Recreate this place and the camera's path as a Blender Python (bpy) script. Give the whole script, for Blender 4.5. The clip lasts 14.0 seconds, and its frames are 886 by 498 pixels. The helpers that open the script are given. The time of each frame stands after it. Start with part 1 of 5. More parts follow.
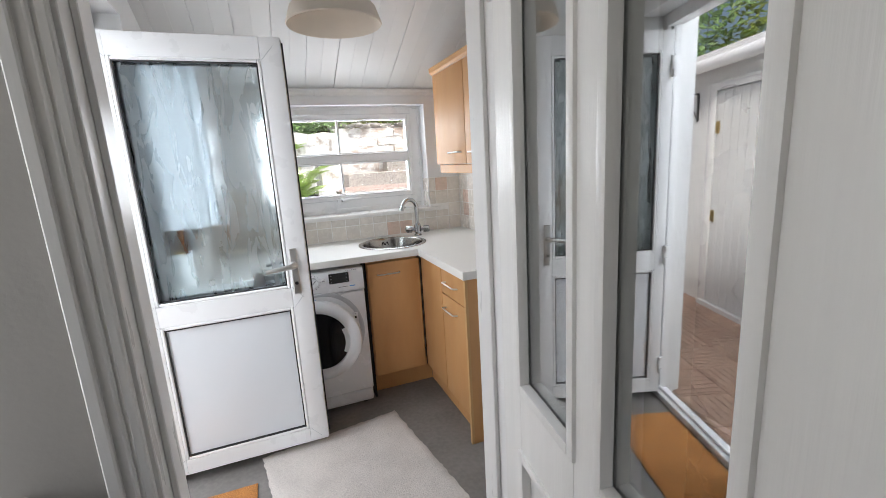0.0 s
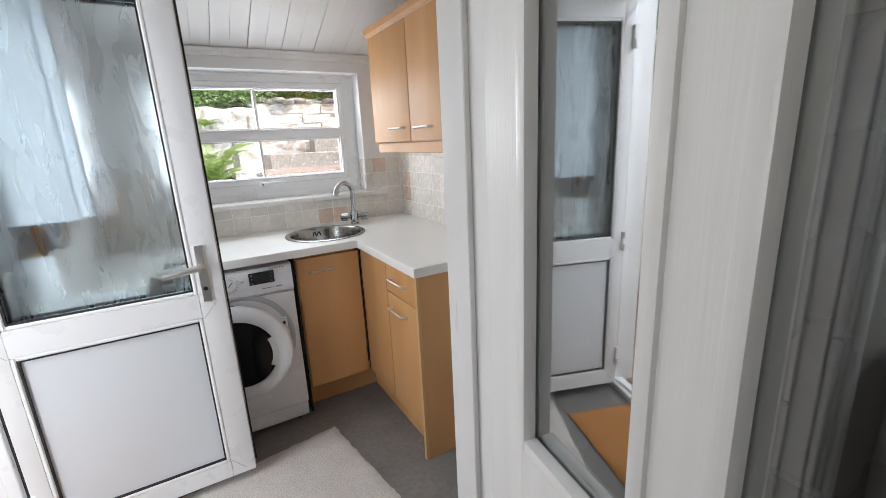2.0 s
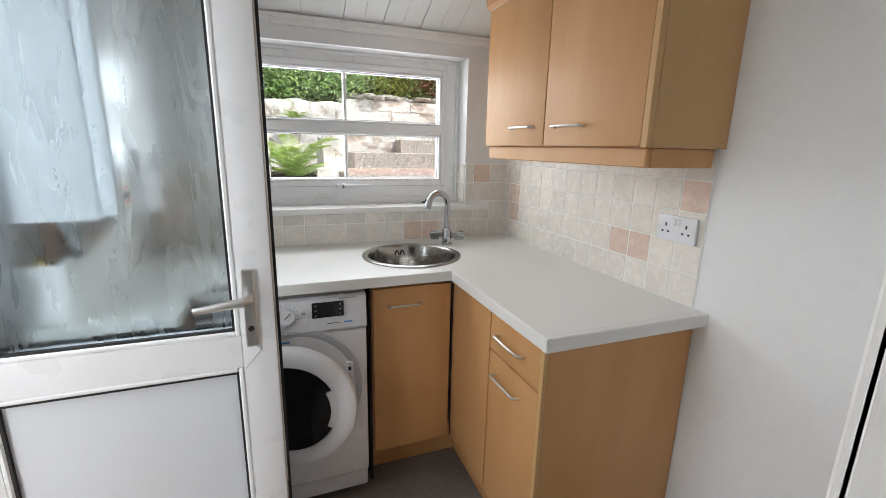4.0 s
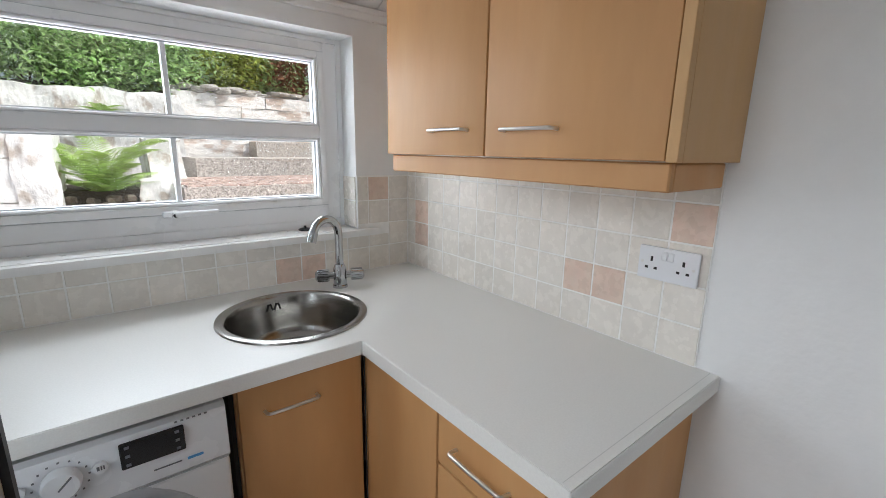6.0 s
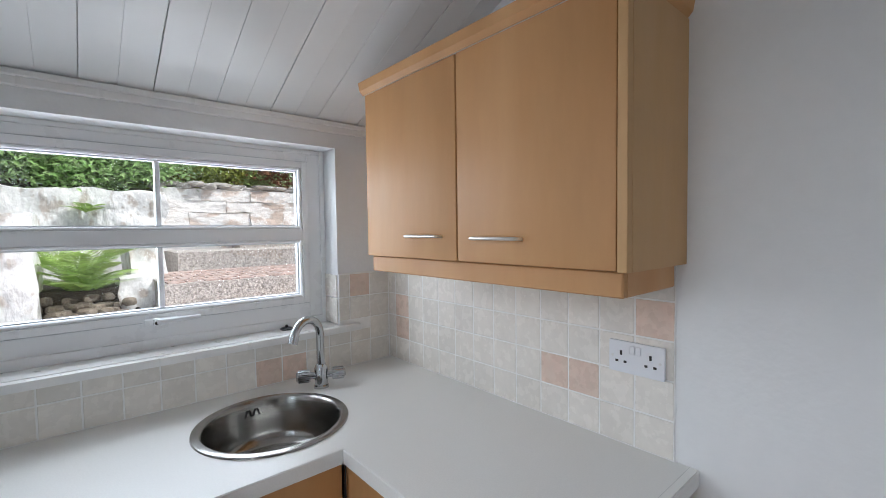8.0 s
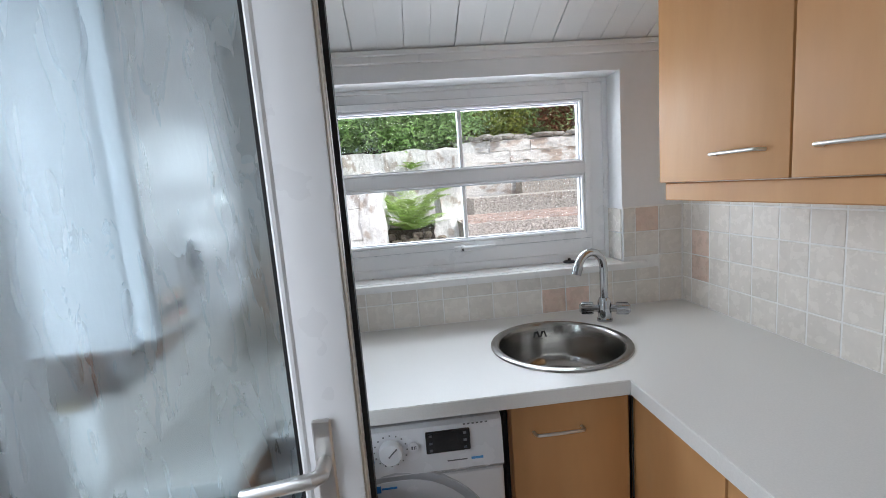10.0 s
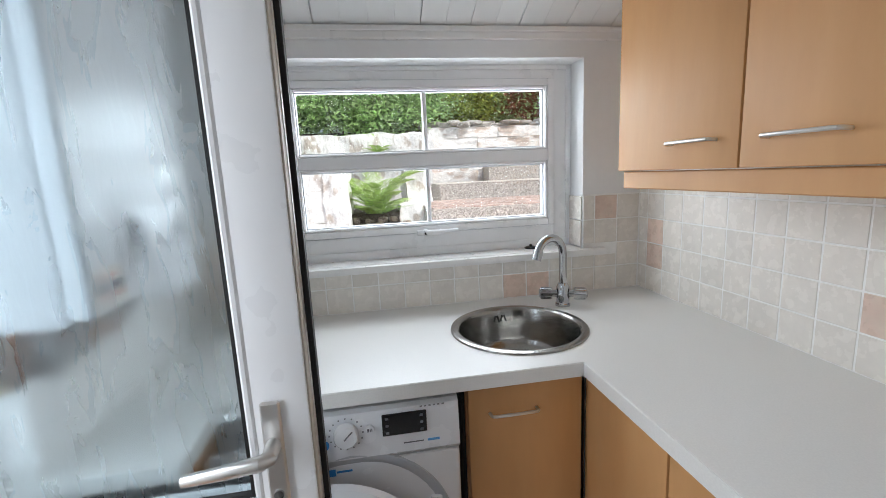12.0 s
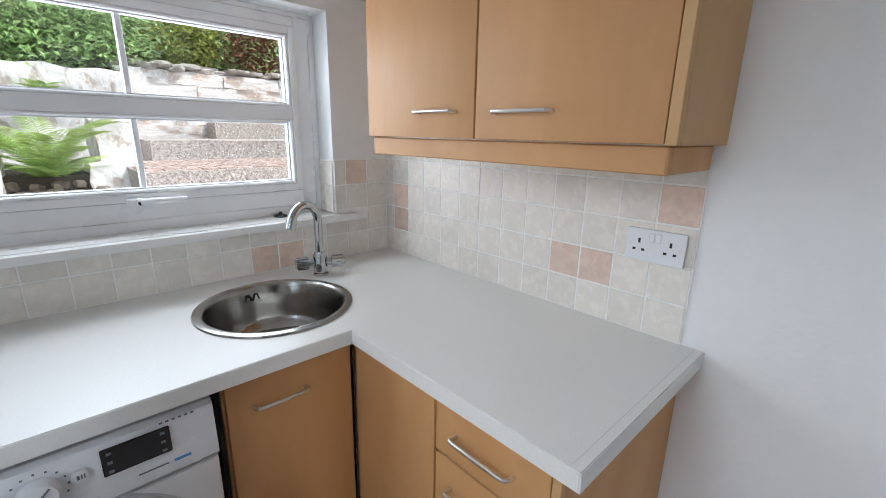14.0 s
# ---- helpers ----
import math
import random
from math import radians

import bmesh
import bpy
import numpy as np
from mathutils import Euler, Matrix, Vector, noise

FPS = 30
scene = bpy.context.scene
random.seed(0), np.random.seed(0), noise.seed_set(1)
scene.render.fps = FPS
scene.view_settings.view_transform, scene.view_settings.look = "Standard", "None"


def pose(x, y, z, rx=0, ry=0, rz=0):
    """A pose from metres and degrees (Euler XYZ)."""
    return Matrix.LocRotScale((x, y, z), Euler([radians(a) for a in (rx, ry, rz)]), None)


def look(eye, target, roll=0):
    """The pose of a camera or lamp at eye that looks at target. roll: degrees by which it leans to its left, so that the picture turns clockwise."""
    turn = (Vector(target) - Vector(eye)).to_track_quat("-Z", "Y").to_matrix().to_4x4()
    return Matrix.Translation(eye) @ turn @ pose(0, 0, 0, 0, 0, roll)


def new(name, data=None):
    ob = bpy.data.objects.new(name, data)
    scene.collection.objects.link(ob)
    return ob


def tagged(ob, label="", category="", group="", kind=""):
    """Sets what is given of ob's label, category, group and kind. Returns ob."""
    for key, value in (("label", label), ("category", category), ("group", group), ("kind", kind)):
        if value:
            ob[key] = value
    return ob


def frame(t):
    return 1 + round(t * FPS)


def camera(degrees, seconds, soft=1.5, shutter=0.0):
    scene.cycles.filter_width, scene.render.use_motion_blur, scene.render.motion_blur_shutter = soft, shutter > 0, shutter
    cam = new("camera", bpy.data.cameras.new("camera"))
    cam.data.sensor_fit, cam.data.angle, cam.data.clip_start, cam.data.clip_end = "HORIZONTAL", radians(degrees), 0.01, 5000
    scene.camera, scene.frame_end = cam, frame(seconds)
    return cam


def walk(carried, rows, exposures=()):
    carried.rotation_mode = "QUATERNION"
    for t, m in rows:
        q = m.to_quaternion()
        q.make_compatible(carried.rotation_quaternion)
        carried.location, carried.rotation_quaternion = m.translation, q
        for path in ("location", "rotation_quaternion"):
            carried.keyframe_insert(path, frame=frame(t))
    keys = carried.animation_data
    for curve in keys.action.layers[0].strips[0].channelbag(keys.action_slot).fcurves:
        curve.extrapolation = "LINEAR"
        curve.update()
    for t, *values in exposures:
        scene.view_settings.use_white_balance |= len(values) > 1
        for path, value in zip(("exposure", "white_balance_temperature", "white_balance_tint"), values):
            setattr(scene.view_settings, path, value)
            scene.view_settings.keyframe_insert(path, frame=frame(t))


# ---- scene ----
cam = camera(91.7, 14.0, soft=0.65)
PATH = [
    (0, (-1.313, -2.983, 1.409), (-0.61, -1.154, 1.008), -3.4),
    (0.1, (-1.315, -2.976, 1.404), (-0.545, -1.176, 0.997), -3.3),
    (0.5, (-1.285, -2.964, 1.417), (-0.251, -1.313, 0.966), -2.0),
    (1, (-1.262, -2.931, 1.38), (-0.074, -1.392, 0.908), -1.1),
    (1.5, (-1.256, -2.85, 1.36), (-0.083, -1.307, 0.866), -1.5),
    (2, (-1.257, -2.688, 1.387), (-0.284, -1.011, 0.895), -2.7),
    (2.5, (-1.275, -2.542, 1.374), (-0.472, -0.772, 0.9), -1.0),
    (2.7, (-1.258, -2.466, 1.37), (-0.538, -0.659, 0.902), -0.3),
    (4.8, (-1.133, -1.852, 1.371), (-0.431, -0.034, 0.918), 1.5),
    (5, (-1.119, -1.776, 1.369), (-0.403, 0.036, 0.916), 1.3),
    (5.5, (-1.062, -1.641, 1.376), (-0.176, 0.094, 0.924), 1.9),
    (6, (-1.052, -1.559, 1.397), (0.167, -0.036, 0.955), 1.0),
    (6.5, (-1.072, -1.527, 1.432), (0.432, -0.264, 1.052), -1.0),
    (7, (-1.088, -1.549, 1.459), (0.509, -0.364, 1.242), -0.7),
    (7.5, (-1.087, -1.584, 1.476), (0.452, -0.311, 1.359), -0.6),
    (8, (-1.073, -1.608, 1.471), (0.236, -0.099, 1.383), -0.8),
    (8.5, (-1.073, -1.611, 1.455), (-0.128, 0.15, 1.379), -3.0),
    (9, (-1.069, -1.602, 1.435), (-0.546, 0.323, 1.287), -4.3),
    (9.2, (-1.08, -1.6, 1.425), (-0.679, 0.349, 1.225), -4.7),
    (11.3, (-1.095, -1.58, 1.41), (-0.998, 0.395, 1.108), -4.3),
    (11.5, (-1.092, -1.581, 1.406), (-0.959, 0.39, 1.096), -4.0),
    (12, (-1.073, -1.583, 1.403), (-0.756, 0.362, 1.061), -2.7),
    (12.5, (-1.059, -1.577, 1.401), (-0.42, 0.278, 1.011), -1.4),
    (13, (-1.071, -1.547, 1.407), (-0.104, 0.145, 0.959), -1.3),
    (13.5, (-1.081, -1.519, 1.403), (0.13, -0.005, 0.914), -0.1),
    (14, (-1.085, -1.503, 1.399), (0.241, -0.098, 0.88), 1.0),
]
EXPOSURES = [(0.0, 0.18, 6450, 13), (1.0, 0.17, 6450, 13), (2.5, 0.04, 6450, 13), (5.0, -0.12, 6700, 11), (5.5, -0.16, 6600, 11), (6.5, -0.22, 6100, 12), (7.5, -0.28, 6050, 12), (9.0, -0.33, 6050, 12), (11.5, -0.18, 6200, 12), (12.5, -0.10, 6250, 11), (13.5, -0.11, 6100, 12), (14.0, -0.11, 6100, 12)]
walk(cam, [(t, look(eye, target, roll)) for t, eye, target, roll in PATH], EXPOSURES)

# ---- light ----
world = bpy.data.worlds.new("sky")
scene.world = world
world.use_nodes = True
wn, wl = world.node_tree.nodes, world.node_tree.links
sky = wn.new("ShaderNodeTexSky")
sky.sky_type = "NISHITA"
sky.sun_disc = False
sky.sun_elevation, sky.sun_rotation = radians(57), radians(130)
sky.air_density, sky.dust_density, sky.ozone_density = 1.2, 4.0, 1.0
wl.new(sky.outputs[0], wn["Background"].inputs[0])
wn["Background"].inputs[1].default_value = 0.15
sun_data = bpy.data.lights.new("sun", "SUN")
sun_data.energy, sun_data.angle, sun_data.color = 5.0, radians(10), (1.0, 0.96, 0.9)
sun = new("sun", sun_data)
sun.matrix_world = look((6, -5, 12), (0, 0, 0))


def sky_panel(name, eye, target, wide, high, watts, colour=(0.90, 0.955, 1.0)):
    """Area lamp that stands in for daylight through one opening."""
    d = bpy.data.lights.new(name, "AREA")
    d.shape, d.size, d.size_y, d.energy, d.color = "RECTANGLE", wide, high, watts, colour
    ob = new(name, d)
    ob.matrix_world = look(eye, target)
    return ob


sky_panel("window_daylight", (-0.835, 0.30, 1.58), (-0.835, -0.8, 1.1), 1.3, 0.75, 28)
sky_panel("doorway_daylight", (-2.85, -1.08, 2.28), (-1.0, -1.33, 0.6), 1.1, 0.9, 47)
sky_panel("patio_daylight", (-2.47, -2.02, 1.1), (-1.3, -0.95, 1.0), 0.7, 1.8, 31)
# Unseen fill lamp at an added opening, to light the hall and inner door.
sky_panel("hall_fill_light", (-2.78, -3.5, 1.55), (-1.0, -3.0, 1.2), 1.2, 1.0, 5, (1.0, 0.95, 0.89))


# ---- materials ----
def material(name, colour, rough=0.5, metal=0.0, vary=0.06, scale=6.0, grain=0.0, grain_scale=60.0, stretch=(1, 1, 1), bump=0.0, bump_scale=120.0,
             rand=0.0, island=0.0, second=None, second_amount=0.0, coat=0.0, rough_vary=0.06, sharp=(0.3, 0.7), thin=0.0, depth=0.004):
    """A painted or worn surface: broad mottling, fine grain along `stretch`, fine relief, and a change from piece to piece."""
    m = bpy.data.materials.new(name)
    m.use_nodes = True
    n, l = m.node_tree.nodes, m.node_tree.links
    b = n["Principled BSDF"]
    tc = n.new("ShaderNodeTexCoord")
    mp = n.new("ShaderNodeMapping")
    mp.inputs["Scale"].default_value = stretch
    if rand:
        # each piece takes its own stretch of the pattern
        oi, far, add = n.new("ShaderNodeObjectInfo"), n.new("ShaderNodeMath"), n.new("ShaderNodeVectorMath")
        far.operation, far.inputs[1].default_value = "MULTIPLY", 61.0
        l.new(oi.outputs["Random"], far.inputs[0])
        l.new(tc.outputs["Object"], add.inputs[0]), l.new(far.outputs[0], add.inputs[1])
        l.new(add.outputs[0], mp.inputs[0])
    else:
        l.new(tc.outputs["Object"], mp.inputs[0])

    def noise_at(s, detail=4.0):
        t = n.new("ShaderNodeTexNoise")
        t.inputs["Scale"].default_value, t.inputs["Detail"].default_value = s, detail
        l.new(mp.outputs[0], t.inputs["Vector"])
        return t

    def remap(src, lo, hi, cut=(0.3, 0.7)):
        r = n.new("ShaderNodeMapRange")
        r.inputs["From Min"].default_value, r.inputs["From Max"].default_value = cut
        r.inputs["To Min"].default_value, r.inputs["To Max"].default_value = lo, hi
        l.new(src, r.inputs["Value"])
        return r.outputs[0]

    broad = noise_at(scale)
    value = remap(broad.outputs["Fac"], 1 - vary, 1 + vary)

    def times(a, c):
        x = n.new("ShaderNodeMath")
        x.operation = "MULTIPLY"
        l.new(a, x.inputs[0]), l.new(c, x.inputs[1])
        return x.outputs[0]

    if grain:
        value = times(value, remap(noise_at(grain_scale, 6.0).outputs["Fac"], 1 - grain, 1 + grain))
    for amount, node, out in ((rand, "ShaderNodeObjectInfo", "Random"), (island, "ShaderNodeNewGeometry", "Random Per Island")):
        if amount:
            o = n.new(node)
            r = n.new("ShaderNodeMapRange")
            r.inputs["To Min"].default_value, r.inputs["To Max"].default_value = 1 - amount, 1 + amount
            l.new(o.outputs[out], r.inputs["Value"])
            value = times(value, r.outputs[0])
    base = n.new("ShaderNodeMix")
    base.data_type = "RGBA"
    base.inputs["A"].default_value = (*colour, 1)
    base.inputs["B"].default_value = (*(second or colour), 1)
    if second:
        pick = remap(noise_at(scale * 1.7, 8.0).outputs["Fac"], 0.0, 1.0, sharp)
        k = n.new("ShaderNodeMath")
        k.operation = "MULTIPLY"
        k.inputs[1].default_value = second_amount
        l.new(pick, k.inputs[0])
        l.new(k.outputs[0], base.inputs["Factor"])
    else:
        base.inputs["Factor"].default_value = 0
    tint = n.new("ShaderNodeVectorMath")
    tint.operation = "SCALE"
    l.new(base.outputs["Result"], tint.inputs[0])
    l.new(value, tint.inputs["Scale"])
    l.new(tint.outputs[0], b.inputs["Base Color"])
    b.inputs["Metallic"].default_value = metal
    l.new(remap(noise_at(scale * 3).outputs["Fac"], max(0.02, rough - rough_vary), min(1, rough + rough_vary)), b.inputs["Roughness"])
    b.inputs["Coat Weight"].default_value = coat
    b.inputs["Coat Roughness"].default_value = 0.12
    if bump:
        bp = n.new("ShaderNodeBump")
        bp.inputs["Strength"].default_value, bp.inputs["Distance"].default_value = bump, depth
        l.new(noise_at(bump_scale, 5.0).outputs["Fac"], bp.inputs["Height"])
        l.new(bp.outputs[0], b.inputs["Normal"])
    if thin:
        tr, mx = n.new("ShaderNodeBsdfTranslucent"), n.new("ShaderNodeMixShader")
        mx.inputs[0].default_value = thin
        l.new(tint.outputs[0], tr.inputs[0])
        l.new(b.outputs[0], mx.inputs[1]), l.new(tr.outputs[0], mx.inputs[2])
        l.new(mx.outputs[0], n["Material Output"].inputs[0])
    return m


def clear_glass(name, tint=(0.97, 0.985, 0.98), least=0.045, rise=5.0):
    """A thin clear pane: see-through, with a mirror sheen that grows towards grazing."""
    m = bpy.data.materials.new(name)
    m.use_nodes = True
    n, l = m.node_tree.nodes, m.node_tree.links
    n.remove(n["Principled BSDF"])
    t, g, f, x = n.new("ShaderNodeBsdfTransparent"), n.new("ShaderNodeBsdfGlossy"), n.new("ShaderNodeLayerWeight"), n.new("ShaderNodeMixShader")
    p, q = n.new("ShaderNodeMath"), n.new("ShaderNodeMath")
    p.operation, q.operation = "POWER", "MULTIPLY_ADD"
    p.inputs[1].default_value, q.inputs[1].default_value, q.inputs[2].default_value = rise, 0.9, least
    t.inputs[0].default_value = (*tint, 1)
    g.inputs["Roughness"].default_value = 0.01
    f.inputs["Blend"].default_value = 0.5
    l.new(f.outputs["Facing"], p.inputs[0]), l.new(p.outputs[0], q.inputs[0]), l.new(q.outputs[0], x.inputs[0])
    l.new(t.outputs[0], x.inputs[1]), l.new(g.outputs[0], x.inputs[2])
    l.new(x.outputs[0], n["Material Output"].inputs[0])
    return m


def wavy_glass(name):
    """Obscure door glass with a rippled, bark-like relief."""
    m = bpy.data.materials.new(name)
    m.use_nodes = True
    n, l = m.node_tree.nodes, m.node_tree.links
    b = n["Principled BSDF"]
    b.inputs["Base Color"].default_value = (0.76, 0.85, 0.885, 1)
    b.inputs["Transmission Weight"].default_value = 1.0
    b.inputs["IOR"].default_value = 1.3
    tc, mp, t, bp = n.new("ShaderNodeTexCoord"), n.new("ShaderNodeMapping"), n.new("ShaderNodeTexNoise"), n.new("ShaderNodeBump")
    mp.inputs["Scale"].default_value = (75, 75, 15)
    t.inputs["Scale"].default_value, t.inputs["Detail"].default_value, t.inputs["Distortion"].default_value = 1.0, 3.0, 0.9
    bp.inputs["Strength"].default_value, bp.inputs["Distance"].default_value = 0.08, 0.004
    l.new(tc.outputs["Object"], mp.inputs[0]), l.new(mp.outputs[0], t.inputs["Vector"])
    l.new(t.outputs["Fac"], bp.inputs["Height"]), l.new(bp.outputs[0], b.inputs["Normal"])
    # the etched ground: slightly frosted, with clearer patches
    t2, r2 = n.new("ShaderNodeTexNoise"), n.new("ShaderNodeMapRange")
    t2.inputs["Scale"].default_value, t2.inputs["Detail"].default_value, t2.inputs["Distortion"].default_value = 0.3, 6.0, 1.0
    r2.inputs["From Min"].default_value, r2.inputs["From Max"].default_value = 0.42, 0.62
    r2.inputs["To Min"].default_value, r2.inputs["To Max"].default_value = 0.30, 0.24
    l.new(mp.outputs[0], t2.inputs["Vector"]), l.new(t2.outputs["Fac"], r2.inputs["Value"]), l.new(r2.outputs[0], b.inputs["Roughness"])
    return m


M_wall = material("cream_wall_paint", (0.81, 0.81, 0.805), 0.6, vary=0.025, scale=1.6, grain=0.012, grain_scale=25, bump=0.2, bump_scale=70)
M_hall = material("grey_hall_paint", (0.42, 0.40, 0.37), 0.65, vary=0.03, scale=2.0, bump=0.12, bump_scale=90)
M_white = material("white_gloss_paint", (0.84, 0.83, 0.81), 0.32, vary=0.03, scale=3.0, bump=0.10, bump_scale=45, stretch=(3, 3, 0.4))
M_leafpaint = material("brushed_cream_gloss", (0.80, 0.785, 0.755), 0.36, vary=0.035, scale=2.5, grain=0.007, grain_scale=14, stretch=(9, 9, 0.35), bump=0.22, bump_scale=26, depth=0.0025)
M_ceil = material("white_ceiling_boards", (0.80, 0.80, 0.79), 0.42, vary=0.025, scale=3.0, island=0.035, bump=0.05, bump_scale=60)
M_pvc = material("white_plastic_frame", (0.88, 0.885, 0.89), 0.3, vary=0.015, scale=3.0, second=(0.80, 0.79, 0.77), second_amount=0.10)
M_edge = material("beige_door_edge", (0.52, 0.47, 0.40), 0.5, vary=0.08, scale=6)
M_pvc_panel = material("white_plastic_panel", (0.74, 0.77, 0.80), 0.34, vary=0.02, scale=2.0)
M_gasket = material("black_rubber_seal", (0.015, 0.015, 0.016), 0.6)
M_wood = material("beech_veneer", (0.54, 0.276, 0.103), 0.55, vary=0.06, scale=1.8, grain=0.016, grain_scale=22, stretch=(2.6, 2.6, 0.6),
                  second=(0.58, 0.325, 0.14), second_amount=0.85, bump=0.06, bump_scale=30)
M_wood_edge = material("beech_edge_band", (0.575, 0.35, 0.155), 0.5, vary=0.05, scale=1.8, grain=0.016, grain_scale=22, stretch=(2.6, 2.6, 0.6))
M_top = material("speckled_worktop_laminate", (0.76, 0.755, 0.725), 0.36, vary=0.012, scale=2.0, grain=0.03, grain_scale=260, bump=0.03, bump_scale=200, rough_vary=0.02)
M_joint = material("grey_joint", (0.58, 0.575, 0.555), 0.6, vary=0.05)
M_steel = material("brushed_steel", (0.34, 0.325, 0.305), 0.19, metal=1.0, vary=0.04, scale=4, grain=0.08, grain_scale=90, stretch=(1, 1, 6))
M_chrome = material("polished_chrome", (0.50, 0.51, 0.52), 0.08, metal=1.0, vary=0.02, rough_vary=0.03)
M_nickel = material("satin_nickel", (0.74, 0.73, 0.71), 0.34, metal=1.0, vary=0.03)
M_tile = material("cream_glazed_tile", (0.80, 0.755, 0.69), 0.26, vary=0.035, scale=11, rand=0.06, grain=0.02, grain_scale=60, second=(0.75, 0.705, 0.64), second_amount=0.5, sharp=(0.38, 0.64), bump=0.06, bump_scale=26, depth=0.004)
M_pink = material("pink_glazed_tile", (0.73, 0.55, 0.455), 0.28, vary=0.06, scale=13, rand=0.06, grain=0.03, grain_scale=60, second=(0.71, 0.58, 0.48), second_amount=0.75, sharp=(0.38, 0.64), bump=0.06, bump_scale=26, depth=0.004)
M_grout = material("white_grout", (0.87, 0.86, 0.83), 0.8, vary=0.05, scale=30)
M_floor = material("grey_vinyl_floor", (0.19, 0.178, 0.168), 0.5, vary=0.14, scale=4, grain=0.12, grain_scale=45, bump=0.1, bump_scale=90)
M_rug = material("beige_woven_rug", (0.56, 0.52, 0.485), 0.95, vary=0.08, scale=7, grain=0.2, grain_scale=190, bump=0.9, bump_scale=170)
M_coir = material("orange_coir", (0.47, 0.20, 0.055), 0.95, vary=0.10, scale=10, grain=0.35, grain_scale=220, bump=0.9, bump_scale=240)
M_enamel = material("white_appliance_enamel", (0.80, 0.81, 0.83), 0.24, vary=0.015, scale=3)
M_enamel_grey = material("pale_grey_plastic", (0.52, 0.54, 0.57), 0.35, vary=0.03, scale=3)
M_black = material("gloss_black_plastic", (0.012, 0.012, 0.014), 0.12, vary=0.05)
# Near-black for dark parts, and for shade put into gaps and openings.
M_dark = material("near_black_and_gap_shade", (0.02, 0.018, 0.016), 0.8, vary=0.1)
M_blue = material("blue_plastic", (0.03, 0.22, 0.60), 0.35, vary=0.04)
M_print = material("grey_print", (0.16, 0.165, 0.18), 0.6, vary=0.05)
M_print_blue = material("blue_print", (0.10, 0.36, 0.72), 0.5, vary=0.05)
M_print_red = material("red_print", (0.55, 0.10, 0.07), 0.5, vary=0.05)
M_fridge = material("dark_brushed_steel", (0.15, 0.16, 0.17), 0.27, metal=0.9, vary=0.02, scale=2, grain=0.02, grain_scale=160)
M_copper = material("dull_copper_pipe", (0.42, 0.20, 0.10), 0.4, metal=1.0, vary=0.12, scale=20)
M_brass = material("dull_brass", (0.42, 0.30, 0.12), 0.4, metal=1.0, vary=0.1, scale=20)
M_hose = material("grey_waste_hose", (0.55, 0.57, 0.58), 0.5, vary=0.05)
M_shade = material("cream_lampshade", (0.78, 0.70, 0.60), 0.7, vary=0.03, scale=8)
M_glass, M_wavy, M_door_glass = clear_glass("window_glass"), wavy_glass("rippled_glass"), clear_glass("old_door_glass", (0.86, 0.9, 0.9), 0.38, 3.6)


# ---- shape helpers ----
def box(bm, a, b, bevel=0.0, seg=1):
    """A box between the corners a and b, its edges rounded by bevel."""
    lo, hi = [min(p, q) for p, q in zip(a, b)], [max(p, q) for p, q in zip(a, b)]
    m = Matrix.LocRotScale([(p + q) / 2 for p, q in zip(lo, hi)], None, [q - p for p, q in zip(lo, hi)])
    made = bmesh.ops.create_cube(bm, size=1, matrix=m)["verts"]
    if bevel:
        edges = list({e for v in made for e in v.link_edges})
        bmesh.ops.bevel(bm, geom=edges, offset=bevel, segments=seg, profile=0.6, affect="EDGES", clamp_overlap=True)
    return bm


def boxes(*specs, bevel=0.0, seg=1):
    bm = bmesh.new()
    for a, b in specs:
        box(bm, a, b, bevel, seg)
    return bm


def rod(bm, a, b, r, r2=None, sides=16):
    """A round bar from a to b."""
    a, b = Vector(a), Vector(b)
    m = Matrix.Translation((a + b) / 2) @ (b - a).to_track_quat("Z", "Y").to_matrix().to_4x4()
    bmesh.ops.create_cone(bm, cap_ends=True, segments=sides, radius1=r, radius2=r if r2 is None else r2, depth=(b - a).length, matrix=m)
    return bm


def tube(bm, points, r, sides=12):
    """A bent round bar along the points."""
    pts = [Vector(p) for p in points]
    rings, side = [], None
    for i, p in enumerate(pts):
        d = (pts[min(i + 1, len(pts) - 1)] - pts[max(i - 1, 0)]).normalized()
        if side is None:
            side = d.orthogonal().normalized()
        side = (side - d * side.dot(d)).normalized()
        up = d.cross(side)
        rad = r[i] if isinstance(r, (list, tuple)) else r
        rings.append([bm.verts.new(p + rad * (math.cos(k * 2 * math.pi / sides) * side + math.sin(k * 2 * math.pi / sides) * up)) for k in range(sides)])
    for q, s in zip(rings, rings[1:]):
        for k in range(sides):
            bm.faces.new((q[k], q[(k + 1) % sides], s[(k + 1) % sides], s[k]))
    bm.faces.new(rings[0][::-1]), bm.faces.new(rings[-1])
    return bm


def lathe(bm, profile, m=None, sides=48):
    """Turns a profile of (radius, height) round the z axis."""
    rings = []
    for r, z in profile:
        rings.append([bm.verts.new((r * math.cos(k * 2 * math.pi / sides), r * math.sin(k * 2 * math.pi / sides), z)) for k in range(sides)])
    for q, s in zip(rings, rings[1:]):
        for k in range(sides):
            bm.faces.new((q[k], q[(k + 1) % sides], s[(k + 1) % sides], s[k]))
    if m:
        bmesh.ops.transform(bm, matrix=m, verts=[v for ring in rings for v in ring])
    return bm


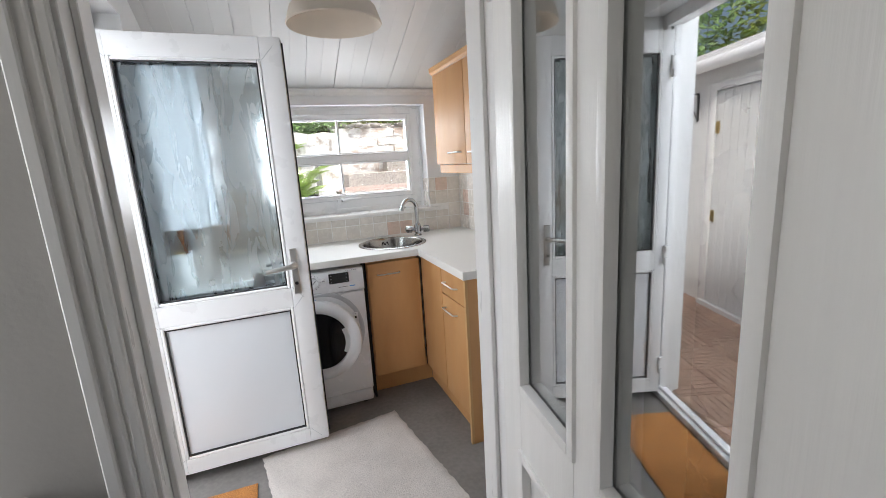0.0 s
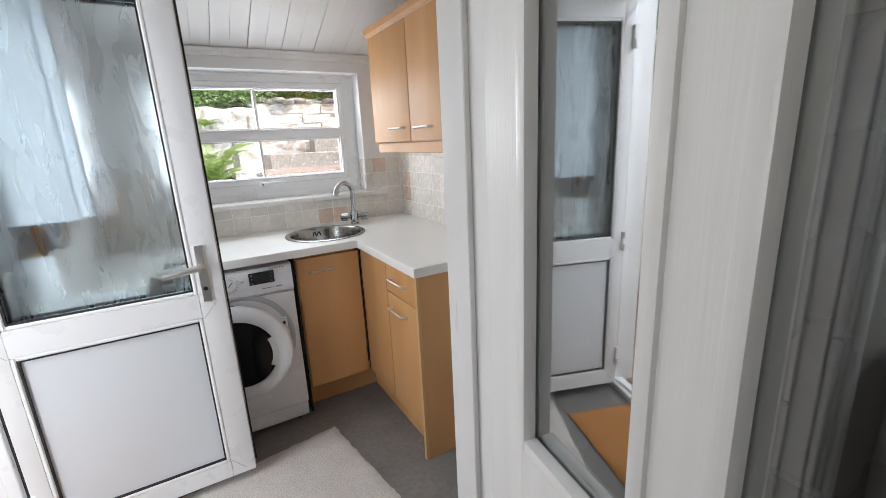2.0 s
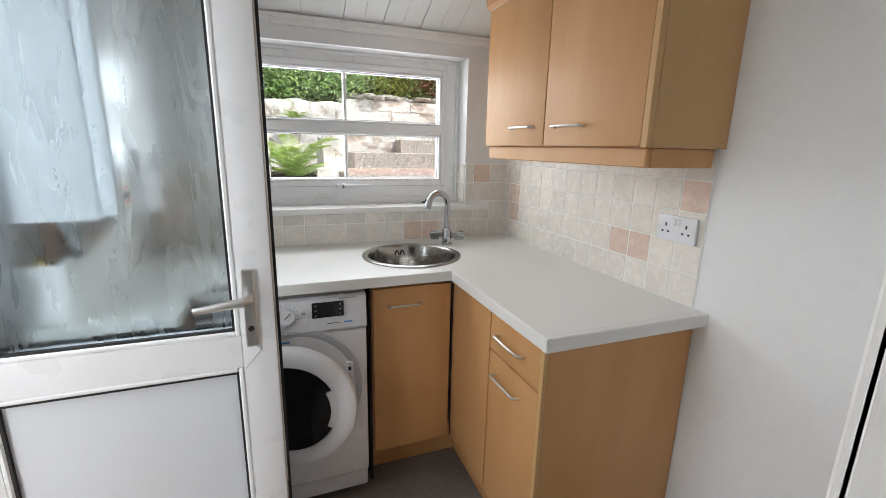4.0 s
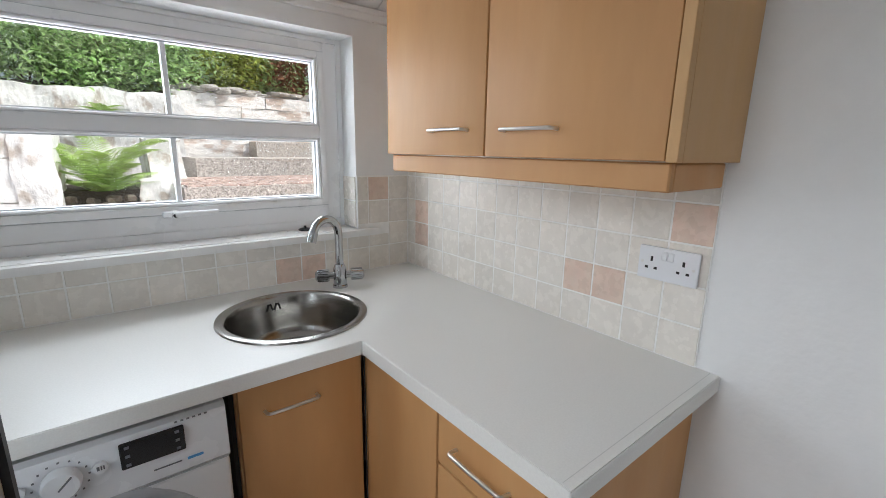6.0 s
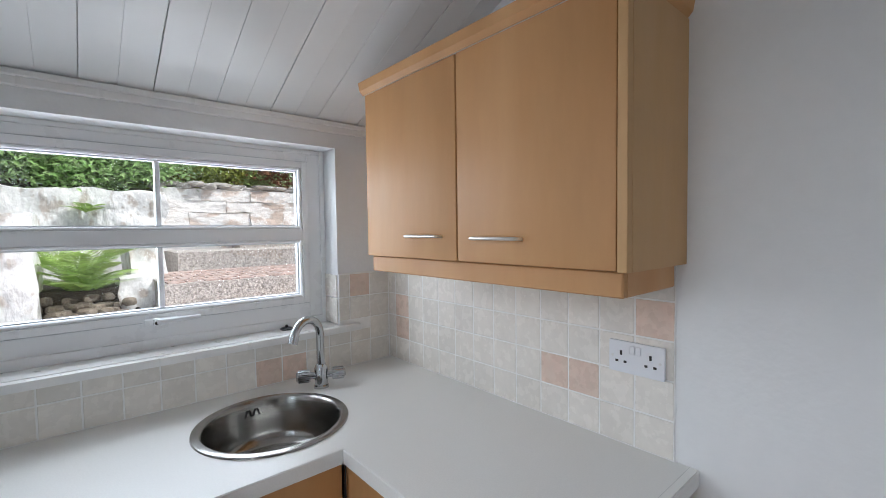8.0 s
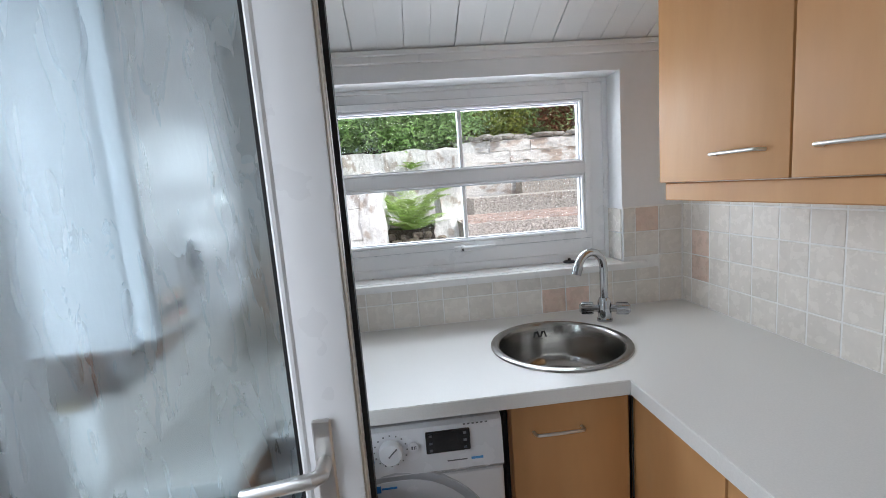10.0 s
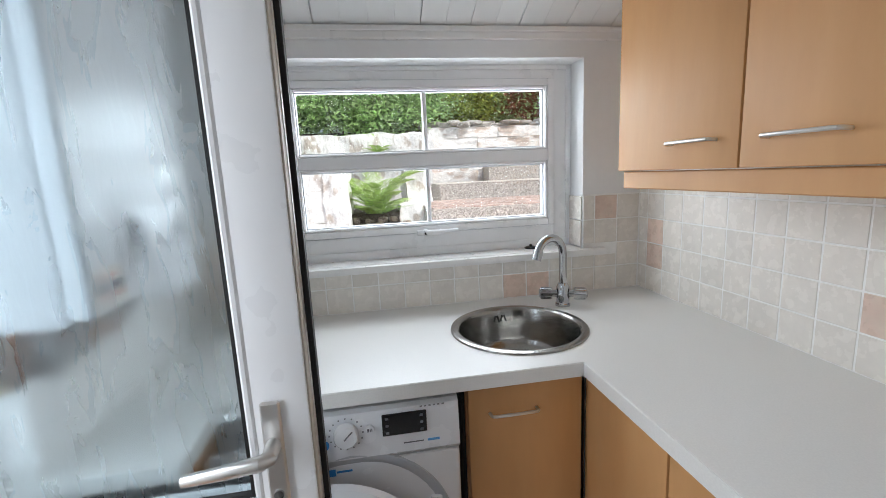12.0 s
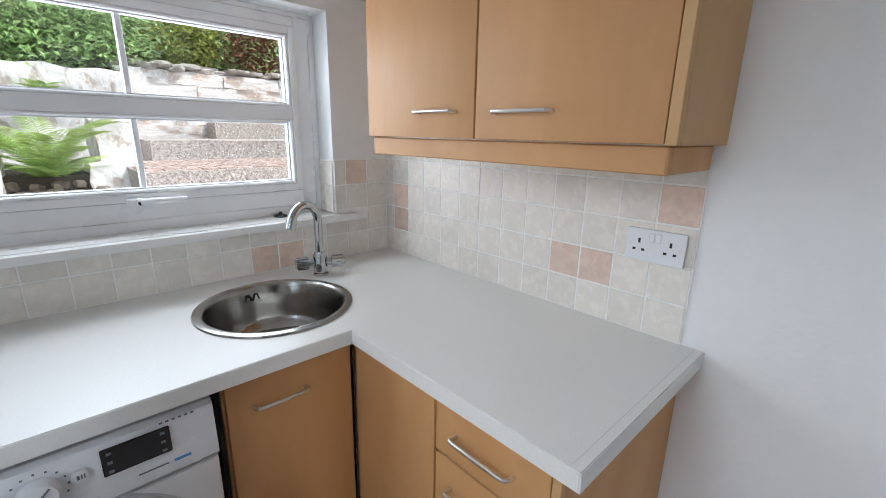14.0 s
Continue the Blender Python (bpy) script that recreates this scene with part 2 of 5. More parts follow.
def prism(bm, outline, lo, hi, axis="x"):
    """A flat outline pushed out along an axis. For x the outline is (y, z), for y (x, z), for z (x, y)."""
    def at(p, h):
        return {"x": (h, p[0], p[1]), "y": (p[0], h, p[1]), "z": (p[0], p[1], h)}[axis]
    a, b = [bm.verts.new(at(p, lo)) for p in outline], [bm.verts.new(at(p, hi)) for p in outline]
    k = len(outline)
    bm.faces.new(a[::-1]), bm.faces.new(b)
    for i in range(k):
        bm.faces.new((a[i], a[(i + 1) % k], b[(i + 1) % k], b[i]))
    return bm


def stand(ob):
    m = ob.matrix_basis.copy()
    while ob.parent:
        ob = ob.parent
        m = ob.matrix_basis @ m
    return m


def finish(bm, name, mat, smooth=False):
    bmesh.ops.recalc_face_normals(bm, faces=bm.faces)
    me = bpy.data.meshes.new(name)
    bm.to_mesh(me)
    bm.free()
    for one in mat if isinstance(mat, (list, tuple)) else [mat]:
        me.materials.append(one)
    if smooth:
        me.shade_smooth()
        me.set_sharp_from_angle(angle=radians(35))
    return me


def thing(name, base, label, category, group="", turn=0.0):
    """The Empty at a thing's base that carries its parts."""
    ob = new(name)
    ob.empty_display_size = 0.05
    ob.matrix_basis = pose(*base, 0, 0, turn)
    return tagged(ob, label, category, group)


def part(name, bm, mat, parent, label="", smooth=True, local=False):
    """Links a bmesh, given in world places (or the parent's own), as one mesh under a thing or part."""
    if not local:
        bm.transform(stand(parent).inverted())
    ob = new(name, finish(bm, name, mat, smooth))
    ob.parent = parent
    return tagged(ob, label)


def solid(name, bm, mat, label, category, kind="", group="", smooth=True, base=None):
    """A thing that is one mesh."""
    if base:
        bm.transform(Matrix.Translation(base).inverted())
    ob = new(name, finish(bm, name, mat, smooth))
    if base:
        ob.matrix_basis = Matrix.Translation(base)
    return tagged(ob, label, category, group, kind)


# ---- plan ----
WEST, SOUTH = -1.79, -1.97            # inner faces; the window wall is y = 0, the cabinet wall x = 0
DOOR_L, DOOR_R, HALL_Y = -1.578, -0.83, -2.11
TOP = 0.91                            # worktop height
EAVES, PITCH = 1.90, 0.445            # ceiling height at the window wall, and its rise per metre


def ceil_z(y):
    return EAVES - PITCH * y


WIN_L, WIN_R, WIN_B, WIN_T = -1.425, -0.25, 1.085, 1.807

# ---- structure ----
floor = solid("floor", boxes(((-2.0, -2.05, -0.1), (0.1, 0.1, 0))), M_floor, "dark grey-brown vinyl floor with a worn mottled finish", "floor", "structure", smooth=False)
hall_floor = solid("floor_hall", boxes(((-2.62, -5.2, -0.1), (1.2, -2.05, 0))), M_floor, "dark grey vinyl floor of the adjoining room", "floor", "structure", smooth=False)
WT = 0.28
wall_north = solid("wall_north", boxes(((-1.79, 0, 0), (WIN_L, WT, 2.0)), ((WIN_R, 0, 0), (0, WT, 2.0)), ((WIN_L, 0, 0), (WIN_R, WT, WIN_B)),
                   ((WIN_L, 0, WIN_T), (WIN_R, WT, 2.0))), M_wall, "cream painted plaster wall with a deep window opening", "wall", "structure", smooth=False)
DO_N, DO_S, DO_T = -0.77, -1.665, 2.06
OUTER = -2.08


def under_roof(bm, x0, x1, y0, y1, z0):
    """A stretch of wall whose top follows the slope of the roof."""
    prism(bm, [(y0, z0), (y1, z0), (y1, ceil_z(y1) + 0.07), (y0, ceil_z(y0) + 0.07)], x0, x1, "x")
    return bm


bm = bmesh.new()
under_roof(bm, OUTER, WEST, DO_N, WT, -0.12)
under_roof(bm, OUTER, WEST, -2.11, DO_S, -0.12)
under_roof(bm, OUTER, WEST, DO_S, DO_N, DO_T)
wall_west = solid("wall_west", bm, M_wall, "cream painted wall with the back door opening", "wall", "structure", smooth=False)
wall_east = solid("wall_east", under_roof(bmesh.new(), 0, 0.14, -2.11, WT, -0.12), M_wall, "plain cream painted plaster wall beside the worktop", "wall", "structure", smooth=False)
wall_south = solid("wall_south", boxes(((DOOR_R + 0.03, HALL_Y, 0), (0, SOUTH, 3.0)), ((WEST, HALL_Y, 0), (DOOR_L - 0.03, SOUTH, 3.0)),
                   ((DOOR_L - 0.03, HALL_Y, 2.04), (DOOR_R + 0.03, SOUTH, 3.0))), M_wall, "cream painted wall with the inner doorway", "wall", "structure", smooth=False)

# sloping boarded ceiling, each board with its shadow gap
bm = bmesh.new()
slope = Matrix.Translation((0, 0, EAVES)) @ Matrix.Rotation(-math.atan(PITCH), 4, "X")
run, BOARD, FIRST = 2.15 * math.sqrt(1 + PITCH ** 2), 0.0881, -0.157
joint = (0.0016, 0.0002, 0.0008, 0.0002)      # open joint, fine line, closed joint, fine line
for k in range(-1, 19):
    x1, x0 = FIRST - k * BOARD, FIRST - (k + 1) * BOARD
    g1, g0 = joint[k % 4], joint[(k + 1) % 4]
    lo, hi = max(x0, WEST) + g0, min(x1 - g1, -0.0005)
    if k == -1:
        lo, hi = FIRST + g0, FIRST + BOARD - g1
    if hi - lo > 0.01:
        box(bm, (lo, -run, 0.0), (hi, 0.0, 0.012), 0.0007)
box(bm, (FIRST + BOARD + 0.0004, -run, 0.0), (-0.0005, 0.0, 0.012), 0.0015)
box(bm, (WEST, -run, 0.013), (0, 0.3, 0.06))
bm.transform(slope)
ceiling = solid("ceiling", bm, M_ceil, "sloping ceiling of narrow white painted boards", "ceiling", "structure", smooth=False)
roof = solid("roof", boxes(((-2.22, -2.34, 0.08), (0.20, 0.42, 0.14))), M_dark, "lean-to roof over the utility room", "roof", "structure", smooth=False)
roof.data.transform(slope)
solid("trim_eaves", boxes(((WEST, -0.018, EAVES - 0.035), (-0.0, 0, EAVES - 0.001)), ((WEST, -0.030, EAVES - 0.012), (0, -0.018, EAVES + 0.006)), bevel=0.003), M_white,
      "white timber moulding where boards meet the wall", "moulding", "structure")

# adjoining room behind the inner doorway
HX0, HX1, HY, HZ = -2.62, 1.2, -5.2, 2.45
solid("wall_hall_north", boxes(((HX0, HALL_Y + 0.01, 0), (-2.022, HALL_Y + 0.12, HZ)), ((0.14, HALL_Y + 0.01, 0), (HX1, HALL_Y + 0.12, HZ)),
      ((-2.02, HALL_Y - 0.004, 0), (DOOR_L - 0.06, HALL_Y - 0.0005, HZ)), ((DOOR_R + 0.06, HALL_Y - 0.004, 0), (0.14, HALL_Y - 0.0005, HZ)),
      ((DOOR_L - 0.06, HALL_Y - 0.004, 2.10), (DOOR_R + 0.06, HALL_Y - 0.0005, HZ))), M_hall, "grey painted wall of the adjoining room", "wall", "structure", smooth=False)
# Out of view; its opening is added to let the fill lamp in.
solid("wall_hall_west", boxes(((HX0 - 0.1, HY, 0), (HX0, -4.2, HZ)), ((HX0 - 0.1, -2.8, 0), (HX0, HALL_Y + 0.1, HZ)), ((HX0 - 0.1, -4.2, 0), (HX0, -2.8, 1.0)), ((HX0 - 0.1, -4.2, 2.1), (HX0, -2.8, HZ))), M_hall, "grey painted wall, unseen, with an opening added for the fill lamp", "wall", "structure", smooth=False)
solid("wall_hall_east", boxes(((HX1, HY, 0), (HX1 + 0.1, HALL_Y + 0.1, HZ))), M_hall, "grey painted wall of the adjoining room", "wall", "structure", smooth=False)
solid("wall_hall_south", boxes(((HX0, HY - 0.1, 0), (HX1, HY, HZ))), M_hall, "grey painted wall of the adjoining room", "wall", "structure", smooth=False)
solid("ceiling_hall", boxes(((HX0, HY, HZ), (HX1, HALL_Y, HZ + 0.1))), M_ceil, "plain white ceiling of the adjoining room", "ceiling", "structure", smooth=False)

# ---- inner doorway ----
lining = thing("door_frame", (-1.18, SOUTH, 0), "white gloss painted timber frame of the inner doorway", "door frame")
tagged(lining, kind="structure")
part("jamb", boxes(((DOOR_R, HALL_Y - 0.004, 0), (DOOR_R + 0.03, SOUTH + 0.004, 2.04)), ((DOOR_R - 0.012, HALL_Y + 0.045, 0), (DOOR_R, SOUTH - 0.03, 2.0)), bevel=0.002), M_white, lining)
part("jamb", boxes(((DOOR_L - 0.03, HALL_Y - 0.004, 0), (DOOR_L, SOUTH + 0.004, 2.04)), ((DOOR_L, HALL_Y + 0.045, 0), (DOOR_L + 0.012, SOUTH - 0.03, 2.0)), bevel=0.002), M_white, lining)
part("head", boxes(((DOOR_L, HALL_Y - 0.004, 2.0), (DOOR_R, SOUTH + 0.004, 2.04)), bevel=0.002), M_white, lining)


def architrave(x0, x1, face, out, sign):
    """One upright of a moulded surround; x0 is the edge by the opening."""
    d = 1 if x1 > x0 else -1
    spec = [((x0, face, 0), (x1, face + out * 0.012, 2.09))]
    spec += [((x0, face, 0), (x0 + d * 0.016, face + out * 0.017, 2.09)), ((x0 + d * 0.022, face, 0), (x0 + d * 0.030, face + out * 0.019, 2.09))]
    spec += [((x1 - d * 0.022, face, 0), (x1, face + out * 0.024, 2.09))]
    return boxes(*spec, bevel=0.003)


for face, out in ((SOUTH, 1), (HALL_Y - 0.004, -1)):
    part("architrave", architrave(DOOR_R + 0.008, DOOR_R + 0.075, face, out, 1), M_white, lining, "moulded white architrave")
    part("architrave", architrave(DOOR_L - 0.008, DOOR_L - 0.075, face, out, 1), M_white, lining, "moulded white architrave")
    part("architrave", boxes(((DOOR_L - 0.075, face, 2.012), (DOOR_R + 0.075, face + out * 0.012, 2.09)), ((DOOR_L - 0.075, face, 2.068), (DOOR_R + 0.075, face + out * 0.024, 2.09)), bevel=0.003), M_white, lining, "moulded white architrave")

# inner door leaf: hinged on the far jamb, swung towards the hall; its own x runs from hinge to free edge
LEAF_W, LEAF_H, LEAF_T = 0.762, 1.985, 0.040
leaf = thing("inner_door", (-0.844, -2.125, 0.006), "white painted timber door with two tall clear panes, swung open", "door", turn=-99.8)
ST, MID, P0, P1 = 0.108, 0.072, 0.905, 1.88
half = (LEAF_W - 2 * ST - MID) / 2
bays = ((ST, ST + half), (ST + half + MID, LEAF_W - ST))
part("frame", boxes(((0, 0, 0), (ST, LEAF_T, LEAF_H)), ((LEAF_W - ST, 0, 0), (LEAF_W, LEAF_T, LEAF_H)), ((ST + half, 0, 0.20), (ST + half + MID, LEAF_T, P1)),
     ((ST, 0, P1), (LEAF_W - ST, LEAF_T, LEAF_H)), ((ST, 0, P0 - 0.16), (ST + half, LEAF_T, P0)), ((ST + half + MID, 0, P0 - 0.16), (LEAF_W - ST, LEAF_T, P0)),
     ((ST, 0, 0), (LEAF_W - ST, LEAF_T, 0.20)), bevel=0.0012), M_leafpaint, leaf, local=True)
for a, b in bays:
    part("pane", boxes(((a, 0.018, P0), (b, 0.022, P1))), M_door_glass, leaf, "clear glass pane", local=True, smooth=False).visible_shadow = False
    part("panel", boxes(((a, 0.014, 0.20), (b, 0.026, P0 - 0.16)), bevel=0.001), M_leafpaint, leaf, local=True)
    for lo, hi in ((P0, P1), (0.20, P0 - 0.16)):
        for y0, y1 in ((-0.007, 0.016), (0.024, 0.047)):
            s = 0.016
            part("moulding", boxes(((a - 0.006, y0, lo - 0.006), (a + s, y1, hi + 0.006)), ((b - s, y0, lo - 0.006), (b + 0.006, y1, hi + 0.006)),
                 ((a + s, y0, lo - 0.006), (b - s, y1, lo + s)), ((a + s, y0, hi - s), (b - s, y1, hi + 0.006)), bevel=0.004, seg=2), M_leafpaint, leaf, local=True)
for z in (0.22, 1.72):
    part("hinge", rod(bmesh.new(), (-0.002, -0.004, z), (-0.002, -0.004, z + 0.09), 0.006), M_nickel, leaf, "dull metal butt hinge", local=True)

# ---- back door, opened inwards against its hinge side ----
HINGE, FREE, D0, D1 = -1.895, -1.200, -0.887, -0.822
frame_w = thing("door_1", (-1.94, -1.22, 0), "white plastic back door frame with a low threshold", "door frame")
tagged(frame_w, kind="structure")
for y0, y1 in ((DO_N, -0.818), (-1.605, DO_S)):
    part("frame_upright", boxes(((-1.965, y0, 0.0), (-1.895, y1, DO_T)), ((-1.965, y0, 0.0), (-1.93, (y1 - 0.018 if y0 == DO_N else y0 + 0.018), DO_T)), bevel=0.003), M_pvc, frame_w)
    s = y1 if y0 == DO_N else y0
    part("seal", boxes(((-1.925, s - 0.003, 0.06), (-1.915, s + 0.003, DO_T - 0.06))), M_gasket, frame_w, "black rubber seal")
part("frame_head", boxes(((-1.965, -1.605, DO_T - 0.06), (-1.895, -0.818, DO_T)), bevel=0.003), M_pvc, frame_w)
part("threshold", boxes(((-1.975, -1.605, 0.0), (-1.895, -0.818, 0.035)), ((-1.93, -1.605, 0.035), (-1.92, -0.818, 0.05)), bevel=0.003), M_pvc, frame_w, "low white threshold")

door = thing("back_door", (HINGE, D0, 0.04), "white plastic back door with rippled upper glass, standing open", "door")
Z0, Z1, GB, GT, PB, PT = 0.045, 1.968, 0.862, 1.878, 0.119, 0.768
SL, SR = -1.840, -1.288
part("stile", boxes(((HINGE, D0, Z0), (SL, D1, Z1)), bevel=0.004, seg=2), M_pvc, door)
part("stile", boxes(((SR, D0, Z0), (FREE, D1, Z1)), bevel=0.004, seg=2), M_pvc, door)
part("rail", boxes(((SL, D0, GT), (SR, D1, Z1)), bevel=0.002), M_pvc, door)
part("rail", boxes(((SL, D0, PT), (SR, D1, GB)), bevel=0.002), M_pvc, door)
part("rail", boxes(((SL, D0, Z0), (SR, D1, PB)), bevel=0.002), M_pvc, door)
part("pane", boxes(((SL, -0.866, GB), (SR, -0.862, GT))), M_wavy, door, "rippled obscure glass pane", smooth=False).visible_shadow = False
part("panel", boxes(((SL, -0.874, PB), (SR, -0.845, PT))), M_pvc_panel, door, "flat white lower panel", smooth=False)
for lo, hi in ((GB, GT), (PB, PT)):
    for y0, y1 in ((D0 - 0.001, -0.872), (-0.847, D1 + 0.001)):
        s = 0.014
        part("bead", boxes(((SL, y0, lo), (SL + s, y1, hi)), ((SR - s, y0, lo), (SR, y1, hi)), ((SL + s, y0, lo), (SR - s, y1, lo + s)), ((SL + s, y0, hi - s), (SR - s, y1, hi)), bevel=0.004), M_pvc, door)
        s2 = s + 0.006
        part("seal", boxes(((SL + s, y0 + 0.004, lo + s), (SL + s2, y1, hi - s)), ((SR - s2, y0 + 0.004, lo + s), (SR - s, y1, hi - s)), ((SL + s2, y0 + 0.004, lo + s), (SR - s2, y1, lo + s2)),
             ((SL + s2, y0 + 0.004, hi - s2), (SR - s2, y1, hi - s))), M_gasket, door, "black rubber glazing seal", smooth=False)
part("edge_seal", boxes(((FREE - 0.001, D1 - 0.016, Z0 + 0.01), (FREE + 0.012, D1 + 0.004, Z1 - 0.01)), ((HINGE + 0.005, -0.868, Z1 - 0.002), (FREE, -0.85, Z1 + 0.003))), M_gasket, door, "black rubber edge seal")
part("edge_face", boxes(((FREE - 0.001, D0 + 0.003, Z0 + 0.01), (FREE + 0.003, D1 - 0.018, Z1 - 0.01)), bevel=0.001), M_edge, door, "beige worn door edge")
for z_, dz in ((PT, 1), (GB, -1), (GT, 1), (PB, -1)):
    for x_, dx in ((SR, 1), (SL, -1)):
        bm = bmesh.new()
        rod(bm, (x_ + dx * 0.004, D0 - 0.0004, z_ - dz * 0.004 if z_ in (PT, GT) else z_ + 0.004), (x_ + dx * 0.052, D0 - 0.0004, z_ + dz * 0.052), 0.0009, sides=6)
        part("weld_line", bm, M_enamel_grey, door, "fine diagonal corner joint")
part("lock_strip", boxes(((FREE - 0.001, -0.862, 0.35), (FREE + 0.0045, -0.852, 1.75))), M_nickel, door, "steel lock strip in the door edge")
part("hinge", boxes(((HINGE - 0.012, D0 - 0.014, 0.80), (HINGE + 0.014, D0 + 0.004, 0.90)), ((HINGE - 0.006, D0 - 0.022, 0.80), (HINGE + 0.01, D0 - 0.01, 0.835)), ((HINGE - 0.006, D0 - 0.022, 0.865), (HINGE + 0.01, D0 - 0.01, 0.90)), bevel=0.003), M_pvc, door, "white plastic door hinge")
for z in (0.16, 1.75):
    part("hinge", boxes(((HINGE - 0.012, D0 - 0.014, z), (HINGE + 0.014, D0 + 0.004, z + 0.1)), ((HINGE - 0.006, D0 - 0.022, z), (HINGE + 0.01, D0 - 0.01, z + 0.035)), bevel=0.003), M_pvc, door, "white plastic door hinge")
for face, out in ((D0, -1), (D1, 1)):
    handle = part("handle", boxes(((-1.276, face, 0.83), (-1.244, face + out * 0.010, 1.05)), bevel=0.003), M_nickel, door, "satin grey lever handle on a long plate")
    part("lever", tube(bmesh.new(), [(-1.26, face + out * 0.008, 0.975), (-1.26, face + out * 0.045, 0.975), (-1.272, face + out * 0.055, 0.975), (-1.32, face + out * 0.056, 0.97), (-1.385, face + out * 0.052, 0.962)], [0.013, 0.013, 0.0125, 0.0115, 0.009]), M_nickel, handle)
    part("keyhole", rod(bmesh.new(), (-1.26, face + out * 0.009, 0.885), (-1.26, face + out * 0.014, 0.885), 0.008), M_chrome, handle)

# ---- window ----
window = thing("window_1", (-0.84, 0.15, WIN_B), "white plastic casement window with a thick mid rail", "window")
tagged(window, kind="structure")
F0, F1 = 0.115, 0.185
a, b, c, d = -1.358, -0.323, 1.178, 1.757            # the sash within its frame
part("outer_frame", boxes(((WIN_L, F0, WIN_B), (a - 0.002, F1, WIN_T)), ((b + 0.002, F0, WIN_B), (WIN_R, F1, WIN_T)), ((a - 0.002, F0, WIN_B), (b + 0.002, F1, c - 0.002)),
     ((a - 0.002, F0, d + 0.002), (b + 0.002, F1, WIN_T)), bevel=0.002), M_pvc, window)
part("frame_step", boxes(((WIN_L, F0 - 0.010, WIN_B), (WIN_L + 0.020, F0, WIN_T)), ((WIN_R - 0.020, F0 - 0.010, WIN_B), (WIN_R, F0, WIN_T)), ((WIN_L + 0.020, F0 - 0.010, WIN_B), (WIN_R - 0.020, F0, WIN_B + 0.034)),
     ((WIN_L + 0.020, F0 - 0.010, WIN_T - 0.016), (WIN_R - 0.020, F0, WIN_T)), bevel=0.003, seg=2), M_pvc, window)
SW = 0.025
M0, M1 = 1.440, 1.484
part("sash", boxes(((a, F0 - 0.012, c), (a + SW, F1 - 0.01, d)), ((b - SW, F0 - 0.012, c), (b, F1 - 0.01, d)), ((a + SW, F0 - 0.012, c), (b - SW, F1 - 0.01, c + SW)),
     ((a + SW, F0 - 0.012, d - SW), (b - SW, F1 - 0.01, d)), ((a + SW, F0 - 0.012, M0), (b - SW, F1 - 0.01, M1)), bevel=0.004, seg=2), M_pvc, window)
part("sash_line", boxes(((a - 0.002, F0 - 0.003, c - 0.002), (b + 0.002, F0 - 0.001, c)), ((a - 0.002, F0 - 0.003, d), (b + 0.002, F0 - 0.001, d + 0.002)), ((a - 0.002, F0 - 0.003, c), (a, F0 - 0.001, d)), ((b, F0 - 0.003, c), (b + 0.002, F0 - 0.001, d))), M_enamel_grey, window, "thin grey sash joint")
for lo, hi in ((c + SW, M0), (M1, d - SW)):
    g0, g1 = a + SW, b - SW
    part("bead", boxes(((g0, F0 - 0.008, lo), (g0 + 0.012, F0 + 0.03, hi)), ((g1 - 0.012, F0 - 0.008, lo), (g1, F0 + 0.03, hi)), ((g0 + 0.012, F0 - 0.008, lo), (g1 - 0.012, F0 + 0.03, lo + 0.012)),
         ((g0 + 0.012, F0 - 0.008, hi - 0.012), (g1 - 0.012, F0 + 0.03, hi)), bevel=0.004), M_pvc, window)
    part("seal", boxes(((g0 + 0.012, F0 + 0.012, lo + 0.012), (g0 + 0.016, F0 + 0.034, hi - 0.012)), ((g1 - 0.016, F0 + 0.012, lo + 0.012), (g1 - 0.012, F0 + 0.034, hi - 0.012)),
         ((g0 + 0.016, F0 + 0.012, lo + 0.012), (g1 - 0.016, F0 + 0.034, lo + 0.016)), ((g0 + 0.016, F0 + 0.012, hi - 0.016), (g1 - 0.016, F0 + 0.034, hi - 0.012))), M_enamel_grey, window, "grey glazing seal")
    part("pane", boxes(((g0 + 0.012, F0 + 0.034, lo + 0.012), (g1 - 0.012, F0 + 0.038, hi - 0.012))), M_glass, window, "clear double glazed pane", smooth=False).visible_shadow = False
    part("glazing_bar", boxes((((g0 + g1) / 2 - 0.008, F0 + 0.020, lo + 0.004), ((g0 + g1) / 2 + 0.008, F0 + 0.048, hi - 0.004)), bevel=0.002), M_pvc, window)
handle = part("window_handle", boxes(((-0.90, F0 - 0.026, c - 0.010), (-0.80, F0 - 0.010, c + 0.012)), ((-0.875, F0 - 0.045, c - 0.012), (-0.855, F0 - 0.012, c + 0.014)), bevel=0.004), M_pvc, window, "white window handle with a key hole")
part("lever", tube(bmesh.new(), [(-0.865, F0 - 0.042, c + 0.002), (-0.83, F0 - 0.05, c + 0.004), (-0.74, F0 - 0.046, c + 0.006)], [0.010, 0.009, 0.007]), M_pvc, handle)
part("lock", rod(bmesh.new(), (-0.867, F0 - 0.05, c), (-0.867, F0 - 0.04, c), 0.006), M_dark, handle)
sill = solid("window_sill", boxes(((WIN_L - 0.060, -0.032, WIN_B - 0.026), (WIN_R + 0.088, 0.0, WIN_B)), ((WIN_L + 0.001, 0.0, WIN_B - 0.022), (WIN_R - 0.001, F0, WIN_B + 0.002)), bevel=0.004, seg=2), M_white,
             "white painted timber window sill above the tiles", "window sill", "structure")

